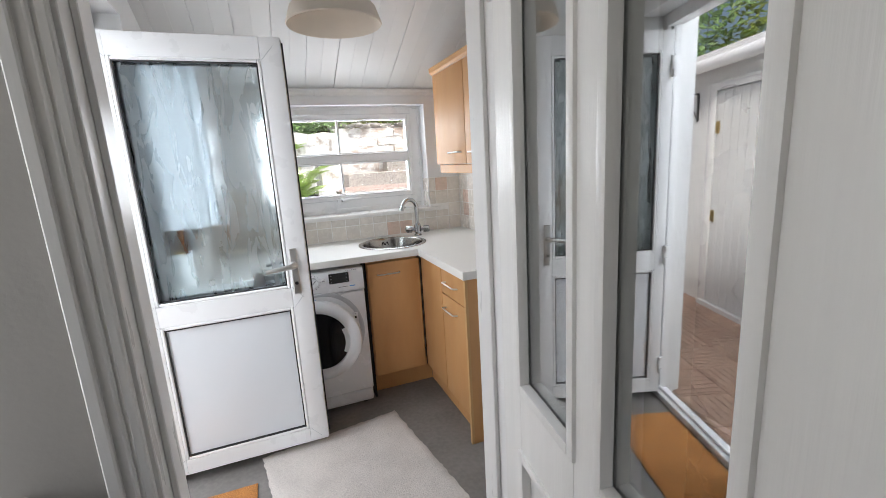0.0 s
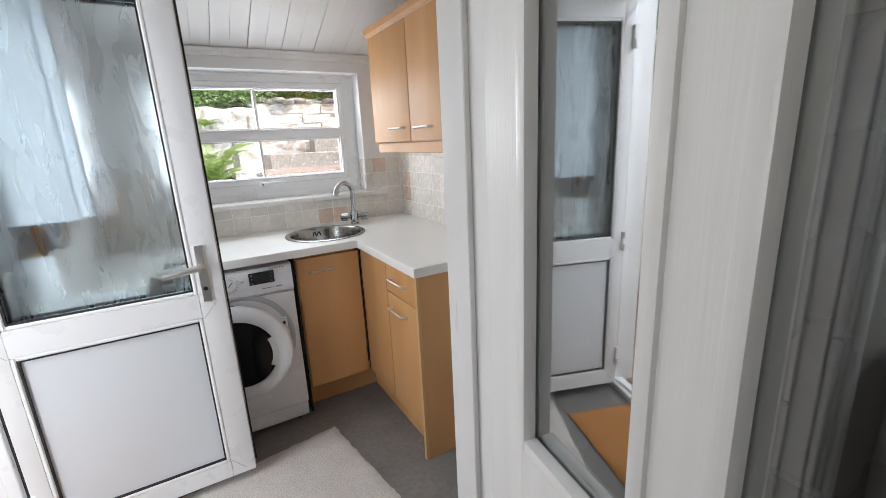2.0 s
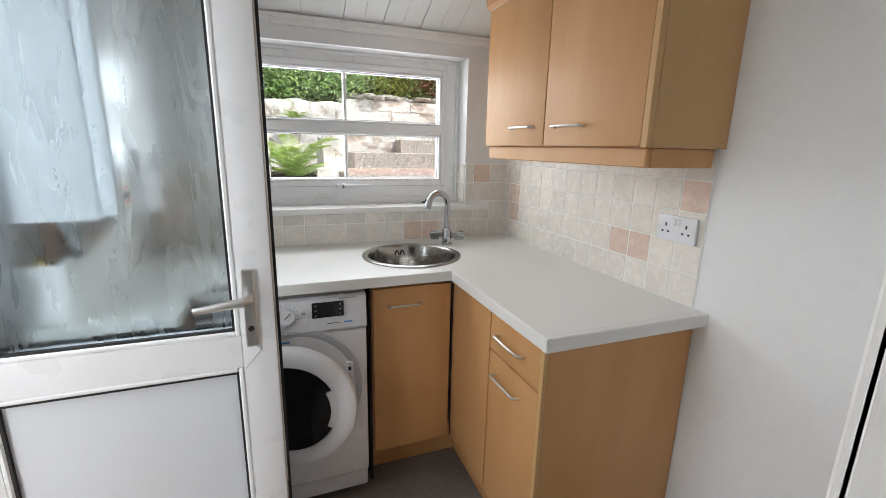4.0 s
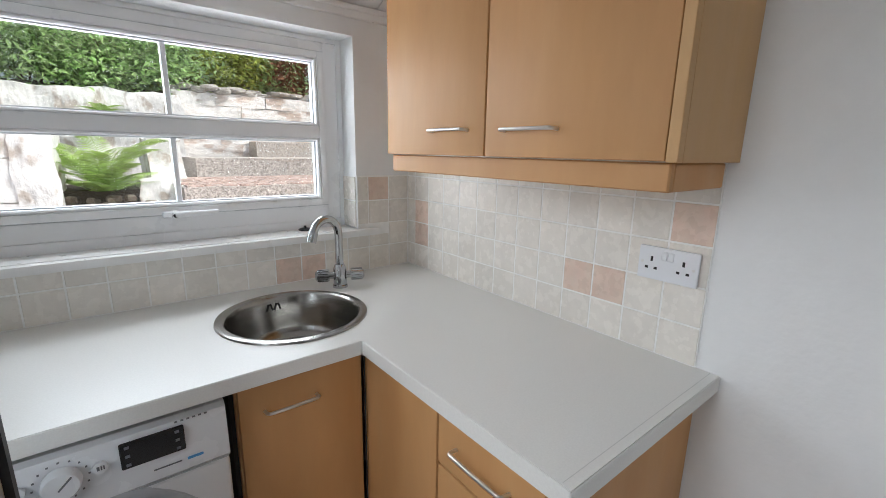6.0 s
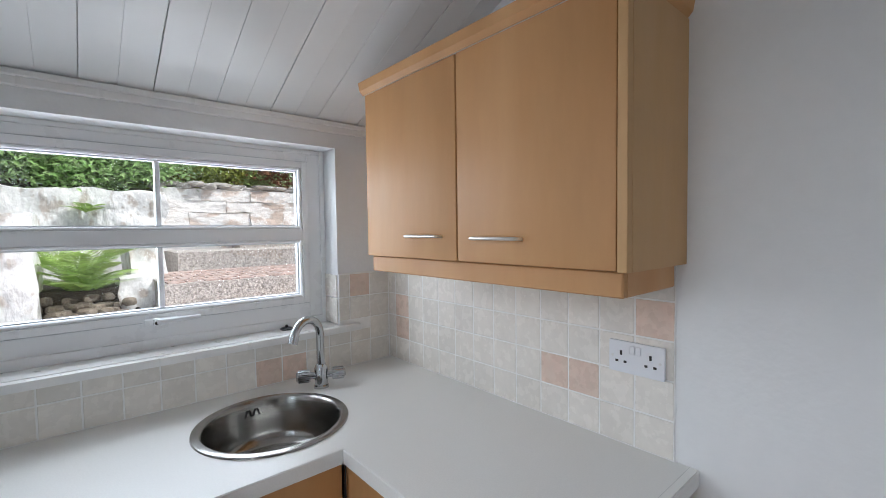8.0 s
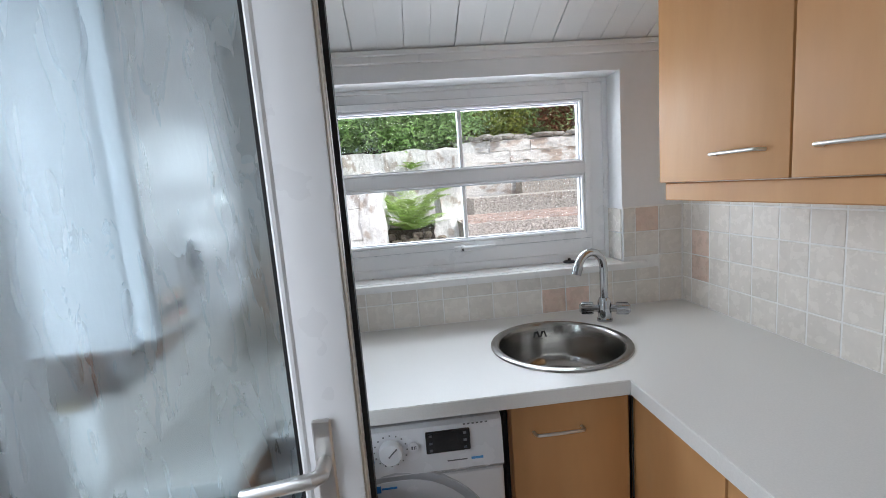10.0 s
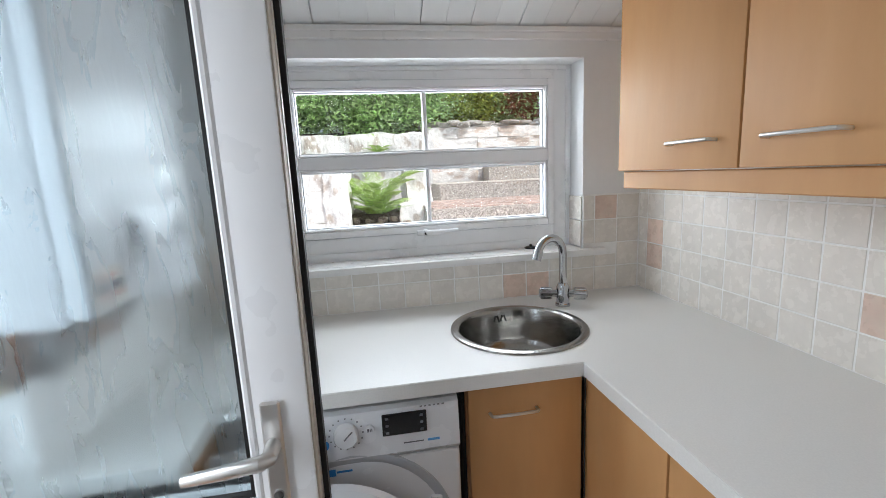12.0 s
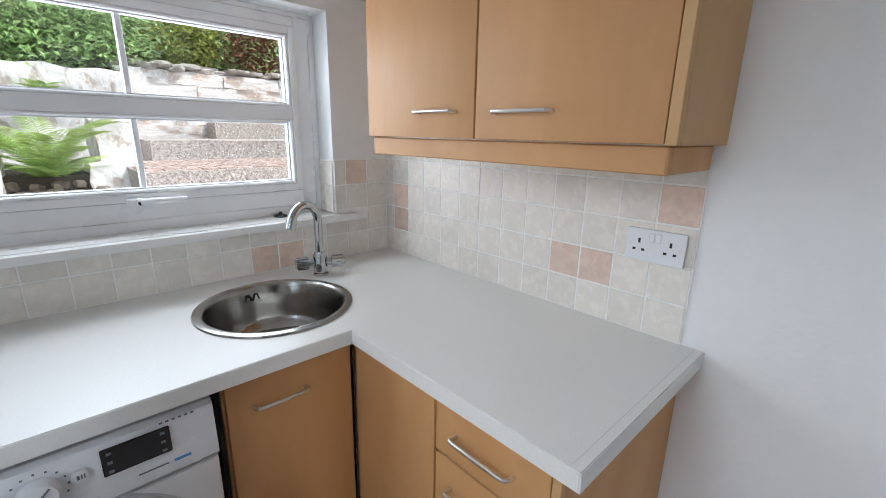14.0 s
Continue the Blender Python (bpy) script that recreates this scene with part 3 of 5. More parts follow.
# ---- worktops ----
CF, CR, CL, CE = -0.613, -0.560, -1.448, -1.258
sx, sy, sr = -0.636, -0.326, 0.2155
worktop = thing("worktop", (-0.9, -0.3, 0.872), "off-white speckled laminate worktop running round three walls", "worktop")
bm = boxes(((WEST, CF, 0.872), (0, -0.002, TOP)), ((CR, CE, 0.872), (0, CF, TOP)), ((WEST, -0.812, 0.872), (CL, CF, TOP)))
top = part("top", bm, M_top, worktop)
cut = new("cutter", finish(rod(bmesh.new(), (sx, sy, 0.8), (sx, sy, 1.0), sr - 0.012, sides=48), "cutter", M_top))
mod = top.modifiers.new("hole", "BOOLEAN")
mod.operation, mod.object, mod.solver = "DIFFERENCE", cut, "EXACT"
bpy.context.view_layer.update()
cutmesh = bpy.data.meshes.new_from_object(top.evaluated_get(bpy.context.evaluated_depsgraph_get()))
top.modifiers.clear()
top.data = cutmesh
bpy.data.objects.remove(cut)
e = 0.003
part("edge_strip", boxes(((CL, CF - e, 0.872), (CR, CF - 0.0002, TOP - 0.001)), bevel=0.001), M_top, worktop)
part("edge_strip", boxes(((CR - e, CE, 0.872), (CR - 0.0002, CF - e, TOP - 0.001)), bevel=0.001), M_top, worktop)
part("edge_strip", boxes(((CR - e, CE - e, 0.872), (0, CE - 0.0002, TOP - 0.001)), bevel=0.001), M_top, worktop)
part("edge_strip", boxes(((CL + 0.0002, -0.812, 0.872), (CL + e, CF - e, TOP - 0.001)), bevel=0.001), M_top, worktop)

part("end_joint", boxes(((CR + 0.004, CE + 0.0172, TOP - 0.001), (-0.002, CE + 0.0182, TOP + 0.0003))), M_joint, worktop, "thin grey joint near the worktop end", smooth=False)

# ---- round sink and tap ----
sink = thing("sink", (sx, sy, TOP), "round inset brushed stainless steel sink", "sink")
S = Matrix.Translation((sx, sy, TOP))
part("rim", lathe(bmesh.new(), [(sr + 0.002, 0.0005), (sr, 0.005), (sr - 0.008, 0.007), (sr - 0.020, 0.006), (sr - 0.027, 0.0)], S), M_steel, sink)
part("bowl", lathe(bmesh.new(), [(sr - 0.026, 0.002), (sr - 0.031, -0.01), (sr - 0.036, -0.10), (sr - 0.044, -0.125), (sr - 0.065, -0.142), (0.06, -0.150), (0.042, -0.152), (0.001, -0.156)], S), M_steel, sink)
part("drain", lathe(bmesh.new(), [(0.042, -0.150), (0.040, -0.146), (0.030, -0.150), (0.001, -0.150)], S, 24), M_chrome, sink, "round chrome drain")
bm = bmesh.new()
for i in range(4):
    ang = radians(86 + i * 4.0)
    c0 = Vector((sx + (sr - 0.034) * math.cos(ang), sy + (sr - 0.034) * math.sin(ang), TOP - 0.030))
    rod(bm, c0 + Vector((0.004 if i % 2 else -0.004, 0, 0.011)), c0 + Vector((-0.004 if i % 2 else 0.004, 0, -0.011)), 0.003, sides=8)
part("overflow", bm, M_black, sink, "slotted overflow")
TX, TY = -0.405, -0.155
tap = thing("mixer_tap", (TX, TY, TOP), "chrome swan-neck mixer tap with two handles", "tap")
part("base", lathe(bmesh.new(), [(0.001, 0), (0.027, 0), (0.027, 0.008), (0.0235, 0.012), (0.0235, 0.07), (0.017, 0.085), (0.001, 0.088)], Matrix.Translation((TX, TY, TOP)), 24), M_chrome, tap)
sd = Vector((-0.93, -0.36, 0)).normalized()
pts = [Vector((TX, TY, TOP + 0.08)) + Vector((0, 0, z)) for z in (0, 0.04, 0.075, 0.110)]
for i in range(1, 11):
    ang = math.pi * i / 10 * 0.93
    pts.append(Vector((TX, TY, TOP + 0.193)) + sd * 0.061 * (1 - math.cos(ang)) + Vector((0, 0, 0.062 * math.sin(ang))))
part("spout", tube(bmesh.new(), pts, 0.0142), M_chrome, tap)
tip, prev = pts[-1], pts[-2]
part("nozzle", rod(bmesh.new(), tip - (tip - prev).normalized() * 0.01, tip + (tip - prev).normalized() * 0.022, 0.0165), M_chrome, tap)
hd = Vector((0.93, -0.36, 0)).normalized()
for s in (-1, 1):
    c0 = Vector((TX, TY, TOP + 0.045))
    h = part("tap_handle", rod(bmesh.new(), c0 + hd * s * 0.018, c0 + hd * s * 0.042, 0.013), M_chrome, tap)
    bm = bmesh.new()
    rod(bm, c0 + hd * s * 0.038, c0 + hd * s * 0.080, 0.0215, 0.020, sides=24)
    rod(bm, c0 + hd * s * 0.080, c0 + hd * s * 0.086, 0.0195, 0.013, sides=24)
    for k_ in range(12):
        tw = Matrix.Rotation(k_ * math.pi / 6, 4, hd) @ Vector((0, 0, 0.0205))
        rod(bm, c0 + hd * s * 0.042 + tw, c0 + hd * s * 0.078 + tw, 0.0028, sides=6)
    part("grip", bm, M_chrome, h)
plug = solid("sink_plug", lathe(bmesh.new(), [(0.001, 0), (0.024, 0), (0.026, 0.004), (0.018, 0.009), (0.006, 0.011), (0.005, 0.018), (0.001, 0.019)], Matrix.Translation((-0.438, 0.075, WIN_B + 0.002)), 20), M_black,
             "black rubber sink plug lying on the window sill", "plug", base=(-0.438, 0.075, WIN_B + 0.002))


# ---- fitted units ----
def bar_handle(parent, a, b, out, r=0.0043, mat=None):
    """A bent metal bar handle between the feet a and b, standing off along out."""
    a, b, out = Vector(a), Vector(b), Vector(out)
    d = (b - a).normalized()
    pts = [a, a + out * 0.7 + d * 0.001, a + out * 0.93 + d * 0.005, a + out + d * 0.014, (a + b) / 2 + out * 1.04, b + out - d * 0.014, b + out * 0.93 - d * 0.005, b + out * 0.7 - d * 0.001, b]
    return part("handle", tube(bmesh.new(), pts, r, 10), mat or M_nickel, parent, "bent satin nickel bar handle")


def front(parent, name, a, b, bevel=0.004):
    return part(name, boxes((a, b), bevel=bevel, seg=2), M_wood, parent)


UZ0, UZ1, FT = 0.15, 0.858, 0.018
FX, FY = -0.535, -0.575        # outer faces of the doors
# unit under the sink, facing the room
unit = thing("base_cabinet", (-0.70, -0.30, 0), "beech-effect base cabinet with a single door under the worktop", "cabinet", "fitted base units")
part("body", boxes(((-0.865, FY + FT + 0.002, UZ0), (-0.849, -0.02, UZ1 + 0.012)), ((-0.849, -0.52, UZ0), (-0.56, -0.02, UZ0 + 0.016)), ((-0.849, FY + FT + 0.002, 0.846), (-0.56, FY + FT + 0.04, 0.870))), M_wood, unit, smooth=False)
d = front(unit, "door", (-0.862, FY, UZ0 + 0.004), (-0.546, FY + FT, UZ1 - 0.008))
bar_handle(d, (-0.805, FY, 0.779), (-0.676, FY, 0.779), (0, -0.026, 0.004))
part("plinth", boxes(((-0.862, -0.470, 0.0), (-0.475, -0.452, UZ0 - 0.002)), bevel=0.001), M_wood, unit, "recessed plinth board")
# Dark sheet placed where only shade fills the gap.
part("side_panel", boxes(((-0.875, -0.545, 0.0), (-0.866, -0.02, 0.868))), M_dark, unit, "near-black sheet for the shade in the gap beside the washing machine")
# corner unit and drawer unit along the cabinet wall
unit = thing("base_cabinet", (-0.27, -0.73, 0), "beech-effect corner cabinet with one plain door", "cabinet", "fitted base units")
part("body", boxes(((FX + FT + 0.002, -0.903, UZ0), (-0.03, -0.887, UZ1 + 0.01)), ((FX + FT + 0.002, -0.887, UZ0), (-0.03, -0.58, UZ0 + 0.016))), M_wood, unit, smooth=False)
front(unit, "door", (FX, -0.901, UZ0 + 0.004), (FX + FT, -0.583, UZ1 - 0.004))
part("corner_post", boxes(((FX + 0.004, -0.581, UZ0), (FX + 0.03, -0.558, UZ1))), M_wood, unit, smooth=False)
part("hinge_strip", boxes(((FX - 0.006, -0.5825, UZ0 + 0.01), (FX - 0.003, -0.5785, UZ1 - 0.01))), M_dark, unit, "dark gap at the corner post")
part("plinth", boxes(((-0.474, -0.903, 0.0), (-0.456, -0.470, UZ0 - 0.002)), bevel=0.001), M_wood, unit, "recessed plinth board")
unit = thing("drawer_cabinet", (-0.27, -1.05, 0), "beech-effect base cabinet with a drawer above a door", "cabinet", "fitted base units")
part("body", boxes(((FX + FT + 0.002, -1.198, UZ0), (-0.03, -1.182, UZ1 + 0.01)), ((FX + FT + 0.002, -1.182, UZ0), (-0.03, -0.905, UZ0 + 0.016))), M_wood, unit, smooth=False)
d = front(unit, "drawer_front", (FX, -1.197, 0.722), (FX + FT, -0.907, UZ1 - 0.004))
bar_handle(d, (FX, -0.970, 0.790), (FX, -1.120, 0.790), (-0.026, 0, 0.004))
d = front(unit, "door", (FX, -1.197, UZ0 + 0.004), (FX + FT, -0.907, 0.716))
bar_handle(d, (FX, -0.957, 0.648), (FX, -1.106, 0.648), (-0.026, 0, 0.004))
part("plinth", boxes(((-0.474, -1.198, 0.0), (-0.456, -0.905, UZ0 - 0.002)), bevel=0.001), M_wood, unit, "recessed plinth board")
panel = thing("end_panel", (-0.27, -1.21, 0), "full-height beech-effect end panel of the worktop run", "panel", "fitted base units")
part("board", boxes(((FX + 0.012, -1.218, 0.0), (-0.004, -1.200, 0.870))), M_wood, panel, smooth=False)
part("edge_band", boxes(((FX - 0.002, -1.218, 0.0), (FX + 0.0118, -1.200, 0.870)), bevel=0.001), M_wood_edge, panel, "paler edge band")
# left-hand arm: panel below the worktop
panel = thing("end_panel", (-1.46, -0.72, 0), "beech-effect side panel beside the washing machine", "panel", "fitted base units")
part("board", boxes(((-1.478, -0.808, 0.0), (-1.460, -0.02, 0.870)), bevel=0.001), M_wood, panel)

# ---- wall cabinet ----
WX, W0, W1, WZ0, WZ1 = -0.290, -1.225, -0.306, 1.385, 1.938
wallcab = thing("wall_cabinet", (-0.14, -0.74, WZ0), "beech-effect wall cabinet with two doors, cornice and pelmet", "cabinet")
part("body", boxes(((WX + FT + 0.001, W0 + 0.018, WZ0 + 0.002), (-0.001, W1 - 0.012, WZ1))), M_wood, wallcab, smooth=False)
part("end_panel", boxes(((WX + 0.0205, W0 - 0.004, WZ0), (-0.001, W0 + 0.016, WZ1)), bevel=0.0006), M_wood_edge, wallcab, "pale beech end panel")
part("corner_post", boxes(((WX - 0.001, W0 - 0.004, WZ0), (WX + 0.020, W0 + 0.016, WZ1)), bevel=0.0012), M_wood_edge, wallcab, "paler edge post")
part("end_panel", boxes(((WX + FT, W1 - 0.010, WZ0), (-0.001, W1, WZ1)), bevel=0.001), M_wood, wallcab)
d = front(wallcab, "door", (WX, -0.760, WZ0 + 0.002), (WX + FT, W1 - 0.001, WZ1 - 0.003))
bar_handle(d, (WX, -0.700, 1.452), (WX, -0.552, 1.452), (-0.024, 0, 0.002))
d = front(wallcab, "door", (WX, W0 + 0.018, WZ0 + 0.002), (WX + FT, -0.765, WZ1 - 0.003))
bar_handle(d, (WX, -0.831, 1.447), (WX, -0.981, 1.447), (-0.024, 0, 0.002))
part("pelmet", boxes(((WX + 0.022, W0 + 0.015, WZ0 - 0.053), (WX + 0.040, W1 + 0.004, WZ0 - 0.001)), ((WX + 0.040, W0 + 0.015, WZ0 - 0.053), (-0.020, W0 + 0.033, WZ0 - 0.001)), bevel=0.003), M_wood, wallcab)
bm = bmesh.new()
prism(bm, [(WX + 0.004, WZ1), (WX - 0.010, WZ1 + 0.014), (WX - 0.014, WZ1 + 0.040), (WX + 0.004, WZ1 + 0.040)], W0 - 0.016, W1 + 0.018, "y")
prism(bm, [(W0 + 0.002, WZ1), (W0 - 0.012, WZ1 + 0.014), (W0 - 0.016, WZ1 + 0.040), (W0 + 0.002, WZ1 + 0.040)], WX + 0.004, -0.001, "x")
part("cornice", bm, M_wood, wallcab, smooth=False)

# ---- washing machine ----
wm = thing("washing_machine", (-1.18, -0.3, 0), "white washing machine with its soap drawer pulled out, door ajar", "washing machine")
X0, X1, WF, WB = -1.452, -0.893, -0.600, -0.05
part("cabinet", boxes(((X0, WF + 0.03, 0.02), (X1, WB, 0.85)), bevel=0.006, seg=2), M_enamel, wm)
part("front_panel", boxes(((X0, WF, 0.10), (X1, WF + 0.03, 0.715)), bevel=0.012, seg=3), M_enamel, wm)
part("kick_panel", boxes(((X0 + 0.004, WF + 0.012, 0.02), (X1 - 0.004, WF + 0.03, 0.098)), bevel=0.006), M_enamel, wm)
bm = bmesh.new()
prism(bm, [(WF, 0.720), (WF - 0.006, 0.728), (WF + 0.002, 0.842), (WF + 0.012, 0.850), (WF + 0.03, 0.850), (WF + 0.03, 0.720)], X0, X1, "x")
cp = part("control_panel", bm, M_enamel, wm, "white control panel with dial and display")
K = Vector((-1.172, WF - 0.004, 0.795))
part("dial", lathe(bmesh.new(), [(0.0001, 0.020), (0.026, 0.020), (0.029, 0.016), (0.030, 0.0), (0.0001, 0.0)], Matrix.Translation(K) @ Matrix.Rotation(radians(90), 4, "X"), 32), M_enamel, cp)
part("dial_mark", rod(bmesh.new(), K + Vector((-0.004, -0.021, -0.004)), K + Vector((0.016, -0.021, 0.016)), 0.0018, sides=8), M_print, cp)
bm = bmesh.new()
for i in range(16):
    ang = radians(22.5 * i)
    c0 = K + Vector((0.040 * math.cos(ang), -0.0005, 0.040 * math.sin(ang)))
    box(bm, c0 - Vector((0.0016, 0.001, 0.0013)), c0 + Vector((0.0016, 0.001, 0.0013)))
part("dial_numbers", bm, M_print, cp, smooth=False)
part("display", boxes(((-1.085, WF - 0.0075, 0.775), (-0.975, WF - 0.001, 0.832)), bevel=0.002), M_black, cp, "black glass display")
for x, z in ((-1.073, 0.784), (-1.073, 0.803), (-1.073, 0.822), (-0.988, 0.784), (-0.988, 0.803), (-0.988, 0.822)):
    part("symbol", boxes(((x - 0.004, WF - 0.0082, z - 0.003), (x + 0.004, WF - 0.0074, z + 0.003))), M_print, cp, smooth=False)
for x, z, r, m in ((-1.228, 0.802, 0.010, M_enamel), (-1.226, 0.772, 0.0125, M_blue), (-1.116, 0.800, 0.0125, M_enamel)):
    part("button", lathe(bmesh.new(), [(0.0001, 0.006), (r - 0.001, 0.006), (r, 0.004), (r, 0.0), (0.0001, 0)], Matrix.Translation((x, WF - 0.004, z)) @ Matrix.Rotation(radians(90), 4, "X"), 24), m, cp, "blue start button" if m is M_blue else "")
part("play_mark", boxes(((-1.121, WF - 0.0112, 0.796), (-1.117, WF - 0.0102, 0.804)), ((-1.115, WF - 0.0112, 0.796), (-1.113, WF - 0.0102, 0.804)), ((-1.111, WF - 0.0112, 0.796), (-1.109, WF - 0.0102, 0.804))), M_print, cp, smooth=False)
bm = bmesh.new()
for i in range(6):
    box(bm, (-0.99 + i * 0.011, WF - 0.0012, 0.8385), (-0.99 + i * 0.011 + 0.0055, WF + 0.0005, 0.8415))
part("lettering", bm, M_print, cp, "row of small grey print", smooth=False)
part("lettering", boxes(((-1.035, WF - 0.0062, 0.7495), (-0.985, WF - 0.0048, 0.752))), M_print, cp, smooth=False)
part("lettering", boxes(((-0.975, WF - 0.0062, 0.748), (-0.945, WF - 0.0048, 0.7535))), M_print_blue, cp, "short blue print", smooth=False)
# soap drawer, pulled out
part("drawer_slot", boxes(((-1.447, WF - 0.0085, 0.742), (-1.256, WF + 0.002, 0.838)), bevel=0.004), M_enamel_grey, wm, "grey soap drawer recess")
part("drawer_tray", boxes(((-1.437, WF - 0.075, 0.765), (-1.268, WF - 0.002, 0.820)), bevel=0.004), M_enamel_grey, wm)
sd_ = part("soap_drawer", boxes(((-1.452, WF - 0.098, 0.735), (-1.256, WF - 0.076, 0.838)), bevel=0.010, seg=3), M_enamel, wm, "white soap drawer front, pulled out")
bm = bmesh.new()
for cx, n_ in ((-1.425, 6), (-1.360, 6), (-1.300, 4)):
    box(bm, (cx - 0.008, WF - 0.0988, 0.824), (cx + 0.024, WF - 0.0978, 0.8285))
    for i in range(n_):
        box(bm, (cx - 0.006, WF - 0.0988, 0.815 - i * 0.0078), (cx - 0.003, WF - 0.0978, 0.818 - i * 0.0078))
        box(bm, (cx, WF - 0.0988, 0.815 - i * 0.0078), (cx + 0.018 + 0.006 * ((i * 7) % 3 - 1), WF - 0.0978, 0.8175 - i * 0.0078))
tagged(part("programme_list", bm, M_print, sd_, "three columns of small grey print", smooth=False), kind="stuff")
part("words", boxes(((-1.298, WF - 0.0988, 0.762), (-1.262, WF - 0.0978, 0.768))), M_print_blue, sd_, "short blue print", smooth=False)
part("maker_mark", boxes(((-1.420, WF - 0.0988, 0.748), (-1.412, WF - 0.0978, 0.757)), ((-1.406, WF - 0.0988, 0.749), (-1.362, WF - 0.0978, 0.756))), M_print, sd_, "plain dark mark", smooth=False)
# porthole, standing a little open on its left hinge
PC = Vector((-1.165, WF, 0.490))
R90 = Matrix.Rotation(radians(90), 4, "X")
part("door_surround", lathe(bmesh.new(), [(0.252, -0.002), (0.250, 0.005), (0.242, 0.006), (0.215, -0.004), (0.205, -0.016), (0.19, -0.05)], Matrix.Translation(PC) @ R90), M_enamel_grey, wm, "pale grey ring round the door opening")
# The unlit inside of the machine is painted as a near-black disc.
part("drum", lathe(bmesh.new(), [(0.1905, -0.045), (0.19, -0.06), (0.0001, -0.07)], Matrix.Translation(PC) @ R90), M_dark, wm, "near-black disc standing in for the shade inside the drum")
swing = Matrix.Translation(PC + Vector((-0.215, -0.014, 0))) @ Matrix.Rotation(radians(-15), 4, "Z") @ Matrix.Translation((0.215, 0, 0)) @ R90
pd = part("porthole_door", lathe(bmesh.new(), [(0.158, 0.026), (0.162, 0.036), (0.178, 0.042), (0.210, 0.036), (0.224, 0.024), (0.228, 0.008), (0.220, 0.0), (0.158, 0.0), (0.158, 0.026)], swing), M_enamel, wm, "white round door ring with dark glass")
part("glass_bowl", lathe(bmesh.new(), [(0.159, 0.028), (0.138, 0.022), (0.07, 0.016), (0.0001, 0.014)], swing), M_black, pd, "dark curved door glass")
bm = bmesh.new()
arc = [radians(-26 + 4 * i) for i in range(14)]
prism(bm, [(0.140 * math.cos(g_), 0.140 * math.sin(g_)) for g_ in arc] + [(0.164 * math.cos(g_), 0.164 * math.sin(g_)) for g_ in reversed(arc)], 0.027, 0.0375, "z")
pull = part("door_pull", bm, M_enamel, pd, "white hand hold reaching over the glass", local=True, smooth=False)
pull.data.transform(stand(pd).inverted() @ swing)
lt = part("latch", boxes(((-0.974, WF - 0.008, 0.535), (-0.945, WF + 0.004, 0.59)), bevel=0.003), M_enamel, wm, "white door latch plate")
part("slot", boxes(((-0.966, WF - 0.0086, 0.555), (-0.955, WF - 0.0076, 0.570))), M_black, lt, smooth=False)
for z_ in (0.541, 0.581):
    part("screw", boxes(((-0.962, WF - 0.0086, z_), (-0.959, WF - 0.0076, z_ + 0.003))), M_black, lt, smooth=False)
part("panel_line", boxes(((X0 + 0.002, WF - 0.0008, 0.7162), (X1 - 0.002, WF + 0.004, 0.7192))), M_enamel_grey, wm, "thin grey joint under the control panel", smooth=False)
part("energy_sticker", boxes(((-1.225, WF - 0.0015, 0.685), (-1.205, WF - 0.0003, 0.703)), ((-1.203, WF - 0.0015, 0.692), (-1.165, WF - 0.0003, 0.697))), M_blue, wm, "small blue sticker", smooth=False)
for x in (X0 + 0.05, X1 - 0.05):
    for y in (WF + 0.06, WB - 0.05):
        part("foot", rod(bmesh.new(), (x, y, 0), (x, y, 0.022), 0.02), M_gasket, wm, "black rubber foot")

# ---- boiler and its pipe boxing ----
boiler = thing("boiler", (-1.66, -0.565, 1.165), "white wall-hung gas boiler with a control flap", "boiler")
BX, BY0, BY1, BZ0, BZ1 = -1.545, -0.795, -0.350, 1.165, 1.872
part("case", boxes(((WEST + 0.002, BY0, BZ0 + 0.01), (BX - 0.045, BY1, BZ1)), bevel=0.006, seg=2), M_enamel, boiler)
bf = part("front_cover", boxes(((BX - 0.044, BY0 - 0.002, BZ0 + 0.02), (BX, BY1 + 0.002, BZ1 - 0.002)), bevel=0.014, seg=3), M_enamel, boiler, "glossy white front cover")
part("control_flap", boxes(((BX - 0.006, BY0 + 0.10, BZ0 + 0.055), (BX + 0.004, BY1 - 0.012, BZ0 + 0.235)), bevel=0.004, seg=2), M_enamel, bf, "white control flap")
part("shadow_line", boxes(((BX - 0.004, BY0 + 0.05, BZ0 + 0.30), (BX + 0.0012, BY1 - 0.01, BZ0 + 0.304))), M_enamel_grey, bf)
cpb = part("controls", boxes(((BX + 0.001, BY0 + 0.125, BZ0 + 0.07), (BX + 0.0065, BY1 - 0.03, BZ0 + 0.205)), bevel=0.002), M_enamel, bf)
part("screen", boxes(((BX + 0.006, -0.665, BZ0 + 0.125), (BX + 0.008, -0.610, BZ0 + 0.185))), M_print, cpb, "small grey display", smooth=False)
for i in range(2):
    part("key_row", boxes(((BX + 0.006, -0.665, BZ0 + 0.113 - 0.018 * i), (BX + 0.0082, -0.610, BZ0 + 0.119 - 0.018 * i))), M_dark, cpb, smooth=False)
Y90 = Matrix.Rotation(radians(90), 4, "Y")
part("timer_dial", lathe(bmesh.new(), [(0.0001, 0.012), (0.020, 0.012), (0.022, 0.006), (0.027, 0.005), (0.028, 0.0), (0.0001, 0.0)], Matrix.Translation((BX + 0.006, -0.435, BZ0 + 0.150)) @ Y90, 32), M_enamel, cpb, "round timer dial")
part("dial_ring", lathe(bmesh.new(), [(0.0275, 0.0055), (0.031, 0.0062), (0.031, 0.0)], Matrix.Translation((BX + 0.006, -0.435, BZ0 + 0.150)) @ Y90, 32), M_print, cpb)
